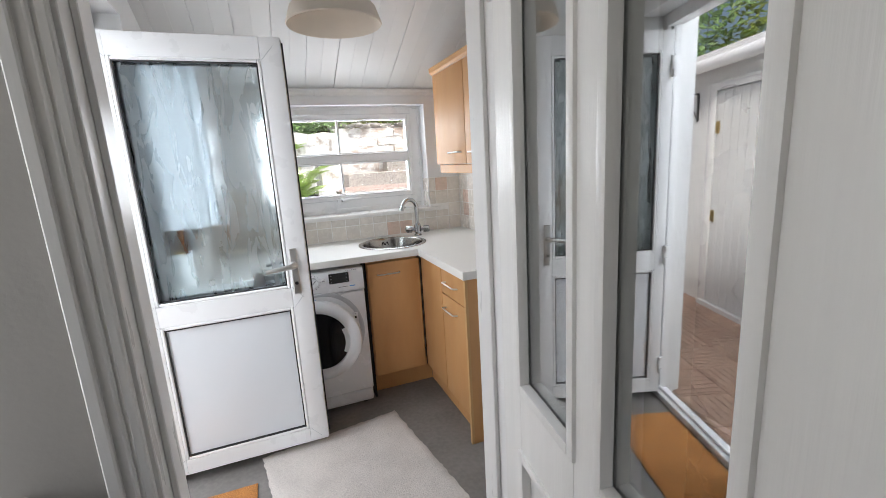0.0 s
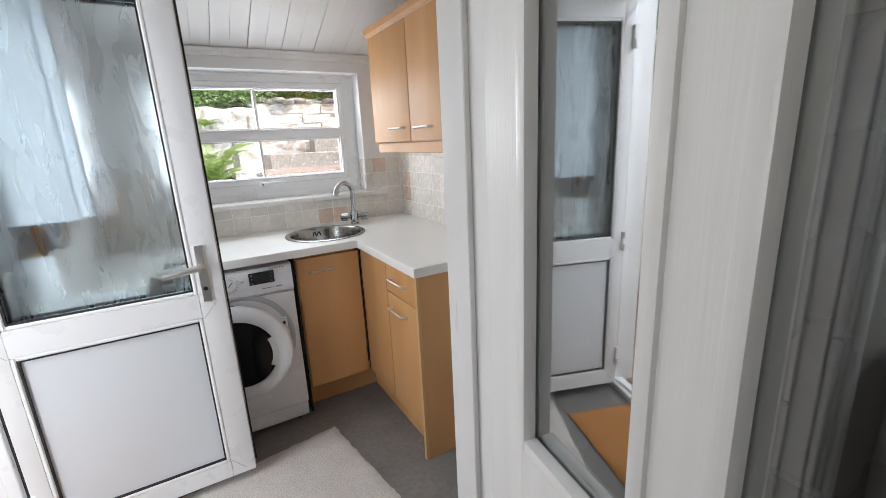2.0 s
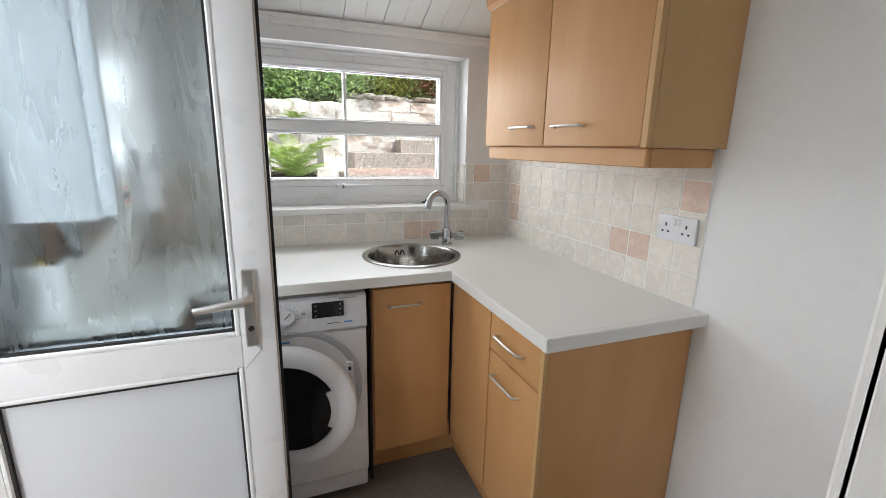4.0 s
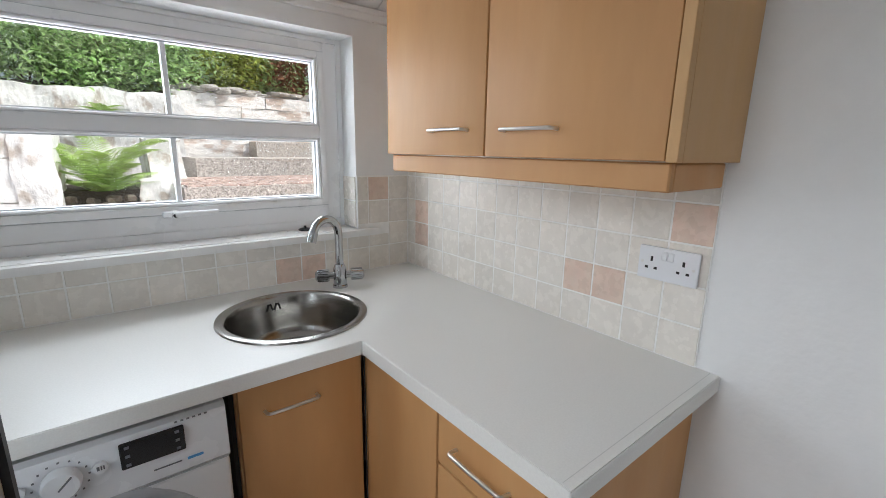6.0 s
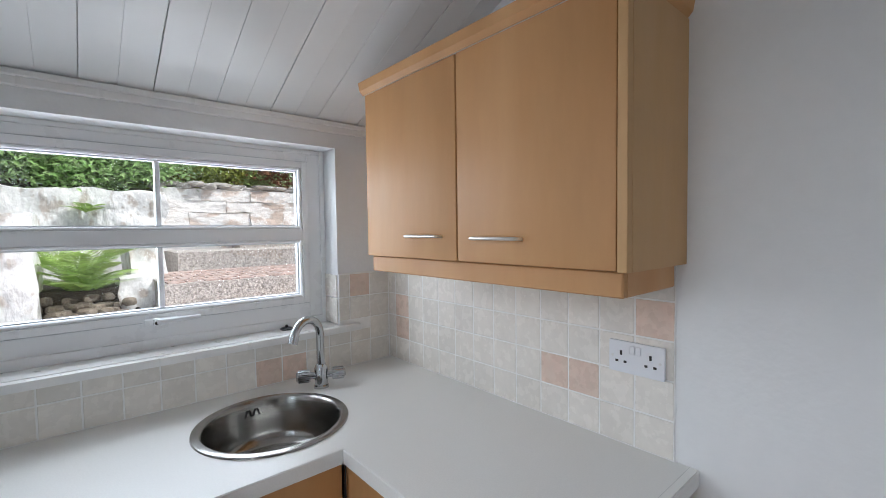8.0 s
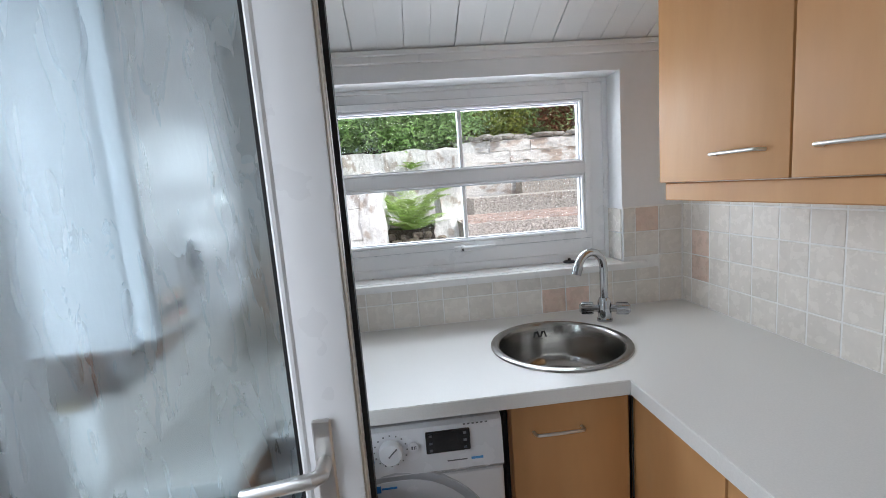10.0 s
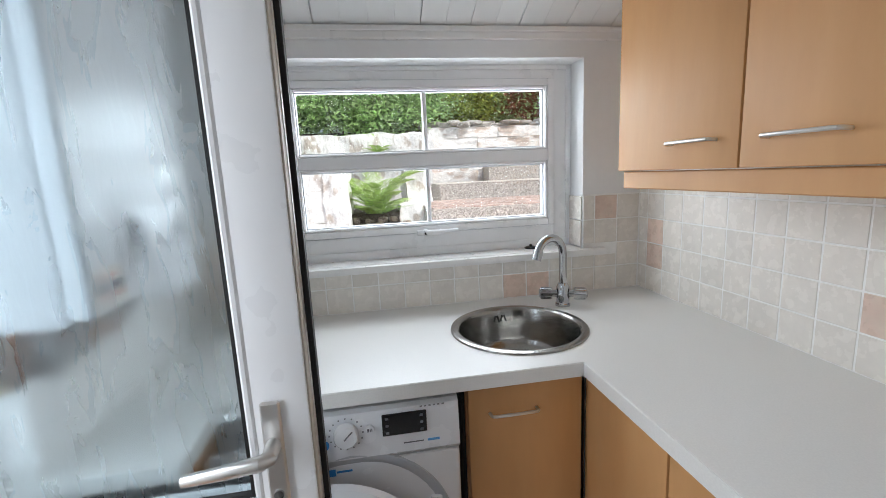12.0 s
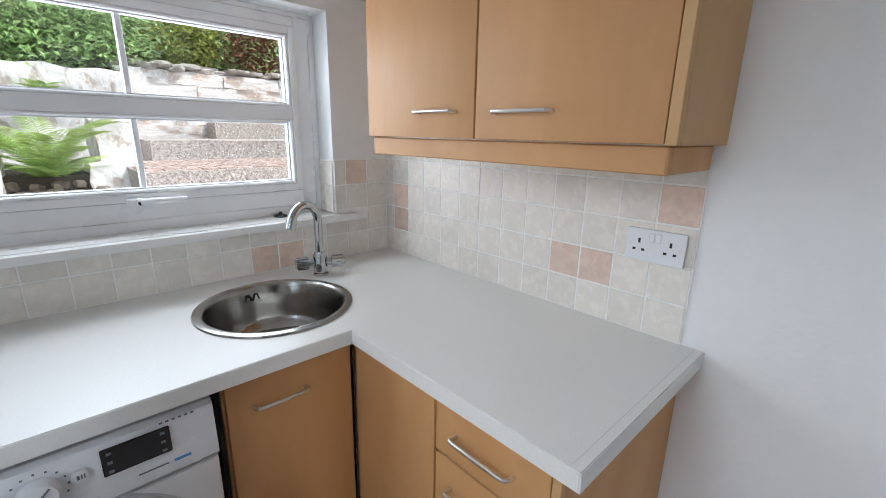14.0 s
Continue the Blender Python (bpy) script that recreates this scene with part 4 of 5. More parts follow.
part("knob", lathe(bmesh.new(), [(0.0001, 0.014), (0.012, 0.013), (0.014, 0.0), (0.0001, 0.0)], Matrix.Translation((BX + 0.006, -0.525, BZ0 + 0.125)) @ Y90, 20), M_enamel, cpb)
part("socket", lathe(bmesh.new(), [(0.0001, 0.003), (0.006, 0.003), (0.007, 0.0), (0.0001, 0.0)], Matrix.Translation((BX + 0.006, -0.605, BZ0 + 0.078)) @ Y90, 16), M_dark, cpb)
part("maker_mark", boxes(((BX - 0.002, -0.505, BZ0 + 0.255), (BX + 0.0025, -0.482, BZ0 + 0.282)), ((BX - 0.002, -0.478, BZ0 + 0.257), (BX + 0.0025, -0.405, BZ0 + 0.279))), M_nickel, bf, "plain grey raised mark", smooth=False)
part("lower_flap", boxes(((BX - 0.03, -0.560, BZ0 - 0.012), (BX + 0.002, BY1 - 0.012, BZ0 + 0.030)), bevel=0.004), M_enamel, bf, "small white lower flap")
stk = part("service_sticker", boxes(((BX - 0.0005, BY0 + 0.012, BZ0 + 0.030), (BX + 0.0012, BY0 + 0.105, BZ0 + 0.105))), M_tile, bf, "pale service sticker with print", smooth=False)
part("sticker_print", boxes(((BX + 0.0008, BY0 + 0.018, BZ0 + 0.062), (BX + 0.0018, BY0 + 0.098, BZ0 + 0.078))), M_print, stk, smooth=False)
part("sticker_print", boxes(((BX + 0.0008, BY0 + 0.018, BZ0 + 0.050), (BX + 0.0018, BY0 + 0.098, BZ0 + 0.055)), ((BX + 0.0008, BY0 + 0.018, BZ0 + 0.086), (BX + 0.0018, BY0 + 0.080, BZ0 + 0.090))), M_print_red, stk, "small red print", smooth=False)
bm = bmesh.new()
for y, m_ in ((-0.72, 0.011), (-0.62, 0.011), (-0.50, 0.011), (-0.44, 0.011)):
    rod(bm, (-1.73, y, 0.93), (-1.73, y, BZ0 + 0.012), m_)
part("pipe", bm, M_copper, boiler, "dull copper pipes below the case")
part("hose", tube(bmesh.new(), [(-1.70, -0.70, 1.165), (-1.69, -0.70, 1.12), (-1.695, -0.68, 1.09), (-1.71, -0.62, 1.085), (-1.715, -0.55, 1.10), (-1.715, -0.50, 1.165)], 0.014), M_hose, boiler, "grey bent waste hose")
part("valve", rod(bmesh.new(), (-1.72, -0.765, 1.065), (-1.75, -0.765, 1.075), 0.013, sides=10), M_brass, boiler, "dull brass valve")
part("pipe", tube(bmesh.new(), [(-1.72, -0.72, 1.165), (-1.715, -0.68, 1.10), (-1.71, -0.56, 1.085), (-1.71, -0.45, 1.09)], 0.009), M_copper, boiler, "bent copper pipe")
boxing = thing("pipe_boxing", (-1.735, -0.39, TOP), "white painted boarding that hides the boiler pipes", "boxing")
QX = -1.685
bm = bmesh.new()
prism(bm, [(-0.782, TOP), (-0.782, 1.066), (-0.735, 1.078), (-0.728, 1.052), (-0.50, 1.082), (-0.40, 1.10), (-0.385, 1.125), (-0.002, 1.125), (-0.002, TOP)], QX - 0.016, QX, "x")
part("front_board", bm, M_white, boxing, smooth=False)
part("end_board", boxes(((WEST + 0.001, -0.782, TOP), (QX - 0.0165, -0.766, 1.064))), M_white, boxing, smooth=False)

# ---- double socket ----
sock = thing("socket", (-0.008, -1.121, 1.10), "white plastic double wall socket with switches on the tiles", "socket")
A0, A1, B0, B1 = -1.189, -1.050, 1.101, 1.182
part("plate", boxes(((-0.019, A0, B0), (-0.0085, A1, B1)), bevel=0.003, seg=2), M_enamel, sock)
for yc in (-1.0825, -1.1565):
    part("pin_holes", boxes(((-0.0196, yc - 0.0028, 1.146), (-0.0185, yc + 0.0028, 1.158)), ((-0.0196, yc + 0.007, 1.127), (-0.0185, yc + 0.0145, 1.133)), ((-0.0196, yc - 0.0145, 1.127), (-0.0185, yc - 0.007, 1.133))), M_dark, sock, "three dark pin holes", smooth=False)
for yc in (-1.112, -1.127):
    part("switch", boxes(((-0.0225, yc - 0.0065, 1.152), (-0.0185, yc + 0.0065, 1.174)), bevel=0.0015), M_enamel, sock)
for yc in (A0 + 0.010, A1 - 0.010):
    part("screw", rod(bmesh.new(), (-0.0198, yc, 1.142), (-0.018, yc, 1.142), 0.0035, sides=12), M_nickel, sock)

# ---- floor coverings ----
def ragged(w, l, h, step, amp, seed):
    """A thick mat with an uneven edge, lying flat; its middle is at the origin."""
    rnd = random.Random(seed)
    bm = bmesh.new()
    nx, ny = max(2, int(w / step)), max(2, int(l / step))
    grid = {}
    for i in range(nx + 1):
        for j in range(ny + 1):
            edge = i in (0, nx) or j in (0, ny)
            px, py = -w / 2 + w * i / nx, -l / 2 + l * j / ny
            if edge:
                px, py = px + rnd.uniform(-amp, amp), py + rnd.uniform(-amp, amp)
            grid[i, j] = bm.verts.new((px, py, (h * 0.45 if edge else h + rnd.uniform(-0.0012, 0.0012))))
    for i in range(nx):
        for j in range(ny):
            bm.faces.new((grid[i, j], grid[i + 1, j], grid[i + 1, j + 1], grid[i, j + 1]))
    rim = [e for e in bm.edges if e.is_boundary]
    low = bmesh.ops.extrude_edge_only(bm, edges=rim)["geom"]
    for v in low:
        if isinstance(v, bmesh.types.BMVert):
            v.co.z = 0.0
    return bm


rug = new("rug", finish(ragged(0.72, 1.16, 0.012, 0.02, 0.005, 3), "rug", M_rug, True))
rug.matrix_basis = pose(-1.085, -1.375, 0.001, 0, 0, 8.5)
tagged(rug, "beige flat-woven rug with a frayed edge on the floor", "rug")
mat = new("doormat", finish(ragged(0.335, 0.60, 0.014, 0.02, 0.002, 5), "doormat", M_coir, True))
mat.matrix_basis = pose(-1.712, -1.335, 0.001)
tagged(mat, "orange-brown coir doormat inside the back door", "doormat")

# ---- pendant lamp ----
LX, LY, LZ = -1.03, -1.30, 1.905
lamp = thing("pendant_lamp", (LX, LY, LZ), "cream dish-shaped pendant lampshade hanging on a cord", "lamp")
part("shade", lathe(bmesh.new(), [(0.165, 0.0), (0.168, 0.004), (0.150, 0.055), (0.105, 0.105), (0.045, 0.130), (0.030, 0.132), (0.030, 0.128), (0.043, 0.126), (0.101, 0.101), (0.146, 0.052), (0.163, 0.002), (0.165, 0.0)], Matrix.Translation((LX, LY, LZ))), M_shade, lamp)
part("bulb_holder", rod(bmesh.new(), (LX, LY, LZ + 0.09), (LX, LY, LZ + 0.17), 0.018), M_enamel, lamp)
part("cord", rod(bmesh.new(), (LX, LY, LZ + 0.165), (LX, LY, ceil_z(LY) + 0.002), 0.003, sides=8), M_enamel, lamp, "white flex")
part("ceiling_rose", rod(bmesh.new(), (LX, LY, ceil_z(LY) - 0.02), (LX, LY, ceil_z(LY) + 0.012), 0.035), M_enamel, lamp)

# ---- adjoining room: tall fridge and strip of lit wall ----
# Strip is added; its pale paint imitates light on that piece of wall.
solid("trim_pilaster", boxes(((DOOR_R + 0.077, HALL_Y - 0.03, 0), (-0.40, HALL_Y - 0.0045, HZ))), M_wall, "added pale strip standing for the lit piece of wall beside the doorway", "wall", "structure", smooth=False)
fr = thing("fridge", (0.10, -2.51, 0), "tall dark brushed-steel fridge freezer", "fridge")
part("body", boxes(((-0.205, -2.95, 0.62), (0.40, -2.13, 1.568)), bevel=0.004), M_fridge, fr)
part("lower_body", boxes(((-0.205, -2.95, 0.04), (0.40, -2.13, 0.60)), bevel=0.004), M_fridge, fr)
part("divider", boxes(((-0.198, -2.945, 0.60), (0.39, -2.135, 0.62))), M_enamel_grey, fr, "pale strip between the two compartments", smooth=False)
for x in (-0.15, 0.34):
    for y in (-2.88, -2.2):
        part("foot", rod(bmesh.new(), (x, y, 0), (x, y, 0.045), 0.02), M_gasket, fr)
cup = solid("low_cupboard", boxes(((-2.35, -2.55, 0.0), (-1.78, HALL_Y - 0.006, 0.86)), ((-2.37, -2.57, 0.86), (-1.765, HALL_Y - 0.006, 0.89)), bevel=0.004), M_hall, "low beige cupboard beside the inner doorway", "cupboard", base=(-2.07, -2.3, 0))

# ---- outside, beyond the window ----
M_stone = material("whitewashed_stone", (0.86, 0.85, 0.835), 0.85, vary=0.09, scale=5.0, stretch=(1.2, 1.2, 0.8), second=(0.46, 0.38, 0.31), second_amount=0.75, sharp=(0.55, 0.63), grain=0.14, grain_scale=22, bump=1.0, bump_scale=12, depth=0.02)
M_stone_red = material("whitewashed_red_stone", (0.84, 0.81, 0.78), 0.85, vary=0.08, scale=3.6, stretch=(0.7, 1, 1.3), second=(0.54, 0.41, 0.33), second_amount=0.75, sharp=(0.50, 0.60), grain=0.16, grain_scale=24, bump=1.0, bump_scale=13, depth=0.02, rand=0.06)
M_agg = material("exposed_aggregate_concrete", (0.50, 0.465, 0.43), 0.9, vary=0.15, scale=30, grain=0.5, grain_scale=95, second=(0.20, 0.175, 0.15), second_amount=0.65, sharp=(0.52, 0.62), bump=1.0, bump_scale=40, depth=0.012)
M_redtread = material("red_brick_paving", (0.46, 0.33, 0.28), 0.85, vary=0.18, scale=9, grain=0.4, grain_scale=40, second=(0.62, 0.56, 0.52), second_amount=0.6, sharp=(0.5, 0.62), bump=0.8, bump_scale=45, depth=0.008, rand=0.12, island=0.12)
M_soil = material("dark_earth", (0.055, 0.045, 0.032), 0.95, vary=0.3, scale=8, bump=0.8, bump_scale=20)
M_grass = material("rough_grass_ground", (0.07, 0.09, 0.035), 0.95, vary=0.3, scale=2, bump=0.6, bump_scale=12)
M_leaf = material("hedge_leaf", (0.40, 0.56, 0.25), 0.42, vary=0.3, scale=3, island=0.55, thin=0.5)
M_leaf2 = material("yellow_green_leaf", (0.36, 0.42, 0.10), 0.45, vary=0.3, scale=3, island=0.55, thin=0.35)
M_fern = material("fern_leaf", (0.42, 0.58, 0.18), 0.45, vary=0.15, scale=8, island=0.3, thin=0.4)
M_stem = material("brown_stem", (0.12, 0.075, 0.04), 0.8, vary=0.2, scale=12)
M_block = material("white_painted_block", (0.76, 0.76, 0.75), 0.8, vary=0.06, scale=3, second=(0.55, 0.54, 0.50), second_amount=0.25, bump=0.4, bump_scale=40, rand=0.04)

ground = solid("ground", boxes(((-400, -400, -0.3), (400, 400, -0.12))), M_grass, "rough green ground around the house", "ground", "structure", smooth=False)
bank = solid("terrace", boxes(((-1.985, WT + 0.002, -0.2), (6.0, 6.5, 0.86)), ((-9.0, 2.1, -0.2), (-1.99, 6.5, 0.86)), ((-9, 3.9, 0.86), (9, 14, 1.95))), M_soil, "raised earth terrace behind the house", "ground", "structure", smooth=False)


def rough_block(w, d, h, seed, amp=0.02, cuts=3):
    """A hand-laid block with an uneven face, its base at z = 0."""
    rnd = random.Random(seed)
    bm = bmesh.new()
    bmesh.ops.create_cube(bm, size=1, matrix=Matrix.LocRotScale((0, 0, h / 2), None, (w, d, h)))
    bmesh.ops.subdivide_edges(bm, edges=bm.edges, cuts=cuts, use_grid_fill=True)
    off = Vector((rnd.uniform(0, 50), rnd.uniform(0, 50), seed))
    for v in bm.verts:
        v.co += noise.noise_vector(v.co * 5 + off) * amp + noise.noise_vector(v.co * 14 + off) * amp * 0.35
    return bm


def block(name, at, size, mat, label, category, seed, amp=0.02, cuts=5, turn=0.0):
    ob = new(name, finish(rough_block(*size, seed, amp, cuts), name, mat, True))
    ob.matrix_basis = pose(*at, 0, 0, turn)
    return tagged(ob, label, category)


# retaining walls
block("retaining_wall", (-1.75, 3.75, 0.8), (2.85, 0.35, 1.09), M_stone, "rough whitewashed retaining wall with flaking paint", "garden wall", 11, 0.05, 30)
rw = thing("retaining_wall", (0.95, 3.95, 0.8), "rough whitewashed stone retaining wall behind the steps", "garden wall")
rnd = random.Random(12)
z = 0.8
for r in range(11):
    h, x = rnd.uniform(0.10, 0.19), -0.36 + rnd.uniform(-0.02, 0.0)
    h = min(h, 1.99 - z)
    while x < 2.3 and h > 0.05:
        w = rnd.uniform(0.28, 0.75)
        bm = rough_block(w - 0.003, 0.34, h - 0.002, 300 + r * 20 + int(x * 9), 0.020, 6)
        bm.transform(Matrix.Translation((x + w / 2, 3.95 + rnd.uniform(-0.015, 0.015), z)))
        part("stone", bm, M_stone_red, rw)
        x += w
    z += h
part("mortar", boxes(((-0.38, 3.798, 0.8), (2.3, 4.1, 1.97))), M_stone, rw, "whitewashed mortar between the stones", smooth=False)
sw = thing("side_wall", (-1.55, 2.45, 0.8), "broken whitewashed block wall with a rough end beside the fern", "garden wall")
for r in range(3):
    x = -1.95
    for k, w in enumerate((0.24, 0.30) if r % 2 else (0.36, 0.18)):
        bm = rough_block(w - 0.008, 0.86, 0.252, 400 + r * 5 + k, 0.008, 6)
        bm.transform(Matrix.Translation((x + w / 2, 2.44, 0.8 + r * 0.26)))
        part("block", bm, M_stone, sw)
        x += w
part("mortar", boxes(((-1.94, 2.03, 0.8), (-1.42, 2.86, 1.56))), M_agg, sw, "grey mortar between the blocks", smooth=False)
bm = rough_block(0.20, 0.92, 0.80, 13, 0.035, 12)
bm.transform(Matrix.Translation((-1.335, 2.45, 0.8)))
part("rough_end", bm, M_stone, sw, "lumpy whitewashed wall end, paint flaking")
block("steps_wall", (-0.60, 2.95, 0.8), (0.24, 0.75, 0.66), M_stone, "whitewashed kerb wall beside the garden steps", "garden wall", 14, 0.03, 7)
block("steps_wall", (-0.69, 2.42, 0.8), (0.26, 0.36, 0.36), M_stone, "low whitewashed pier at the foot of the steps", "garden wall", 15, 0.03, 6)
steps = thing("garden_steps", (0.35, 2.9, 0.86), "worn aggregate concrete garden steps with brick treads", "steps")
for x0, y0, y1, z0, z1, sd0 in ((-0.61, 1.72, 2.80, 0.86, 1.135, 21), (-0.36, 2.81, 3.50, 0.86, 1.302, 22), (0.357, 3.51, 3.85, 0.86, 1.468, 23)):
    bm = rough_block(2.3, y1 - y0 + 0.05, z1 - z0, sd0, 0.010, 10)
    bm.transform(Matrix.Translation((x0 + 1.15, (y0 + y1) / 2 + 0.025, z0)))
    st = part("step", bm, M_agg, steps)
    if sd0 == 21:
        bm = bmesh.new()
        for i in range(20):
            for j in range(7):
                bx0 = x0 + 0.02 + i * 0.112 + (0.05 if j % 2 else 0)
                box(bm, (bx0, y0 + 0.03 + j * 0.14, z1 - 0.012), (bx0 + 0.104, y0 + 0.16 + j * 0.14, z1 + 0.010), 0.004)
        part("brick_tread", bm, M_redtread, st, "red brick paving on the tread")
terr = solid("pavement", boxes(((-2.0, 0.30, 0.862), (3.5, 1.71, 0.89))), M_redtread, "reddish paved strip outside the window", "pavement", "structure", smooth=False)

# loose stones on the walls, and cobbles at the fern's foot
def pebble(name, at, size, mat, label, seed, turn, group):
    """A worn lump of stone, lying with its base at the given place."""
    bm = bmesh.new()
    bmesh.ops.create_icosphere(bm, subdivisions=2, radius=1)
    off = Vector((seed * 3.1, seed * 1.7, 2.0))
    for v in bm.verts:
        c = v.co
        c = Vector([math.copysign(abs(q) ** 0.62, q) for q in c])
        c += noise.noise_vector(v.co * 1.6 + off) * 0.22
        v.co = Vector((c.x * size[0] / 2, c.y * size[1] / 2, c.z * size[2] / 2 + size[2] * 0.45))
    ob = new(name, finish(bm, name, mat, False))
    ob.matrix_basis = pose(*at, 0, 0, turn)
    return tagged(ob, label, "stone", group)


rnd = random.Random(8)
M_cob = material("brown_fieldstone", (0.15, 0.12, 0.09), 0.9, vary=0.25, scale=14, second=(0.30, 0.26, 0.21), second_amount=0.6, bump=0.7, bump_scale=40, rand=0.35)
M_slab = material("weathered_slate", (0.27, 0.25, 0.225), 0.9, vary=0.2, scale=9, second=(0.55, 0.53, 0.50), second_amount=0.5, bump=0.6, bump_scale=40, rand=0.2)
for i in range(22):
    pebble("wall_stone", (-0.32 + i * 0.115 + rnd.uniform(-0.03, 0.03), 3.86 + rnd.uniform(-0.05, 0.06), 1.955 + (i % 2) * 0.035), (rnd.uniform(0.14, 0.30), 0.2, rnd.uniform(0.05, 0.085)), M_slab, "loose flat grey stone laid along the wall top", 40 + i, rnd.uniform(-14, 14), "stones on the wall")
for i in range(8):
    pebble("wall_stone", (-1.9 + i * 0.19 + rnd.uniform(-0.04, 0.04), 3.72, 1.855), (rnd.uniform(0.1, 0.22), 0.18, rnd.uniform(0.03, 0.06)), M_slab, "loose flat grey stone laid along the wall top", 80 + i, rnd.uniform(-14, 14), "stones on the wall")
for i in range(34):
    k_ = i // 9
    pebble("cobble", (-1.24 + (i % 9) * 0.056 + rnd.uniform(-0.03, 0.03), 2.10 + k_ * 0.05 + rnd.uniform(-0.02, 0.02), 0.86 + k_ * 0.046 + (rnd.uniform(0, 0.012) if k_ else 0)), (rnd.uniform(0.04, 0.11), rnd.uniform(0.06, 0.1), rnd.uniform(0.035, 0.075)), M_cob, "weathered stone in the fern bed", 120 + i, rnd.uniform(-50, 50), "stones in the fern bed")
solid("planting_bed", rough_block(0.62, 0.75, 0.24, 61, 0.02, 6), M_soil, "dark earth of the fern bed behind the stones", "planting bed", base=None).matrix_basis = pose(-1.0, 2.62, 0.85)


def leaf_cloud(bm, centre, spread, count, size, seed, droop=0.3):
    """Scatters small folded leaves through a box-like clump."""
    rnd = random.Random(seed)
    for _ in range(count):
        p = Vector(centre) + Vector([rnd.gauss(0, 0.5) * s for s in spread])
        q = Euler((rnd.uniform(-1.0, 1.0), rnd.uniform(-0.9, 0.9), rnd.uniform(0, 6.3))).to_matrix()
        s = size * rnd.uniform(0.6, 1.3)
        pts = [p + q @ Vector(v) * s for v in ((0, -1, 0), (0.45, -0.1, 0.14), (0, 1, -droop), (-0.45, -0.1, 0.14))]
        v = [bm.verts.new(x) for x in pts]
        bm.faces.new((v[0], v[1], v[2])), bm.faces.new((v[0], v[2], v[3]))
    return bm


def shrub(name, at, spread, count, size, mat, label, seed):
    """A bush: a few bent stems and a crown of many small leaves."""
    ob = thing(name, at, label, "shrub")
    rnd = random.Random(seed)
    bm = bmesh.new()
    for _ in range(6):
        e_ = Vector(at) + Vector((rnd.uniform(-0.4, 0.4) * spread[0], rnd.uniform(-0.4, 0.4) * spread[1], spread[2] * rnd.uniform(0.5, 1.0)))
        mid = (Vector(at) + e_) / 2 + Vector((rnd.uniform(-0.05, 0.05), 0, 0.05))
        tube(bm, [at, mid, e_], [0.012, 0.008, 0.004], 6)
    part("stem", bm, M_stem, ob)
    bm = bmesh.new()
    for k_ in range(7):
        c_ = Vector(at) + Vector((rnd.uniform(-0.5, 0.5) * spread[0], rnd.uniform(-0.5, 0.5) * spread[1], spread[2] * rnd.uniform(0.35, 0.9)))
        leaf_cloud(bm, c_, [s * 0.42 for s in spread], count // 7, size * 1.15, seed * 31 + k_)
    part("crown", bm, mat, ob, smooth=False)
    return ob


for i, (x, w, m_) in enumerate(((-3.0, 1.0, M_leaf), (-2.2, 1.0, M_leaf), (-1.4, 1.0, M_leaf), (-0.7, 0.8, M_leaf), (0.0, 0.8, M_leaf2), (0.62, 0.8, M_leaf2), (1.15, 0.6, M_leaf), (2.4, 0.7, M_leaf))):
    shrub("shrub", (x, 3.98 if x < -0.5 else 4.4, 1.86), (w * 1.15, 0.5, 0.62), 5200, 0.031, m_, "leafy green shrub spilling over the retaining wall" if m_ is M_leaf else "yellow-green leafy shrub above the wall", 100 + i)
shrub("shrub", (1.16, 4.12, 2.02), (0.45, 0.25, 0.5), 3600, 0.032, material("russet_leaf", (0.20, 0.085, 0.045), 0.6, vary=0.2, scale=5, island=0.4), "russet-brown shrub above the stone wall", 120)
for i, x in enumerate((-3.2, -2.2, -1.2, -0.2, 0.8, 1.8, 2.8)):
    shrub("shrub", (x, 5.6, 1.95), (1.3, 0.7, 1.5), 2400, 0.05, M_leaf, "tall dark green shrub at the back of the garden", 140 + i)


def frond(bm, base, heading, length, lift, rnd):
    """One arching fern frond with tapering pairs of leaflets."""
    h = Vector((math.cos(heading), math.sin(heading), 0))
    n_ = 34
    pts = []
    for i in range(n_ + 1):
        u = i / n_
        pts.append(Vector(base) + h * length * (0.50 * u + 0.34 * u * u) + Vector((0, 0, length * lift * (1.45 * u - 0.80 * u * u))))
    tube(bm, pts, [0.004 * (1 - 0.8 * i / n_) for i in range(n_ + 1)], 5)
    across = Vector((-h.y, h.x, 0))
    for i in range(3, n_):
        u = i / n_
        d_ = (pts[i + 1] - pts[i - 1]).normalized()
        reach = length * 0.23 * math.sin(math.pi * (0.12 + 0.86 * u)) ** 0.8
        for s in (-1, 1):
            o = (across * s + d_ * 0.5).normalized()
            w = length * 0.0105
            tip_ = pts[i] + o * reach + Vector((0, 0, -0.16 * reach))
            mid_ = pts[i] + o * reach * 0.5 + Vector((0, 0, 0.03 * reach))
            v = [bm.verts.new(q) for q in (pts[i] - d_ * w * 0.5, mid_ - d_ * w, tip_, mid_ + d_ * w, pts[i] + d_ * w * 0.5)]
            bm.faces.new(v)


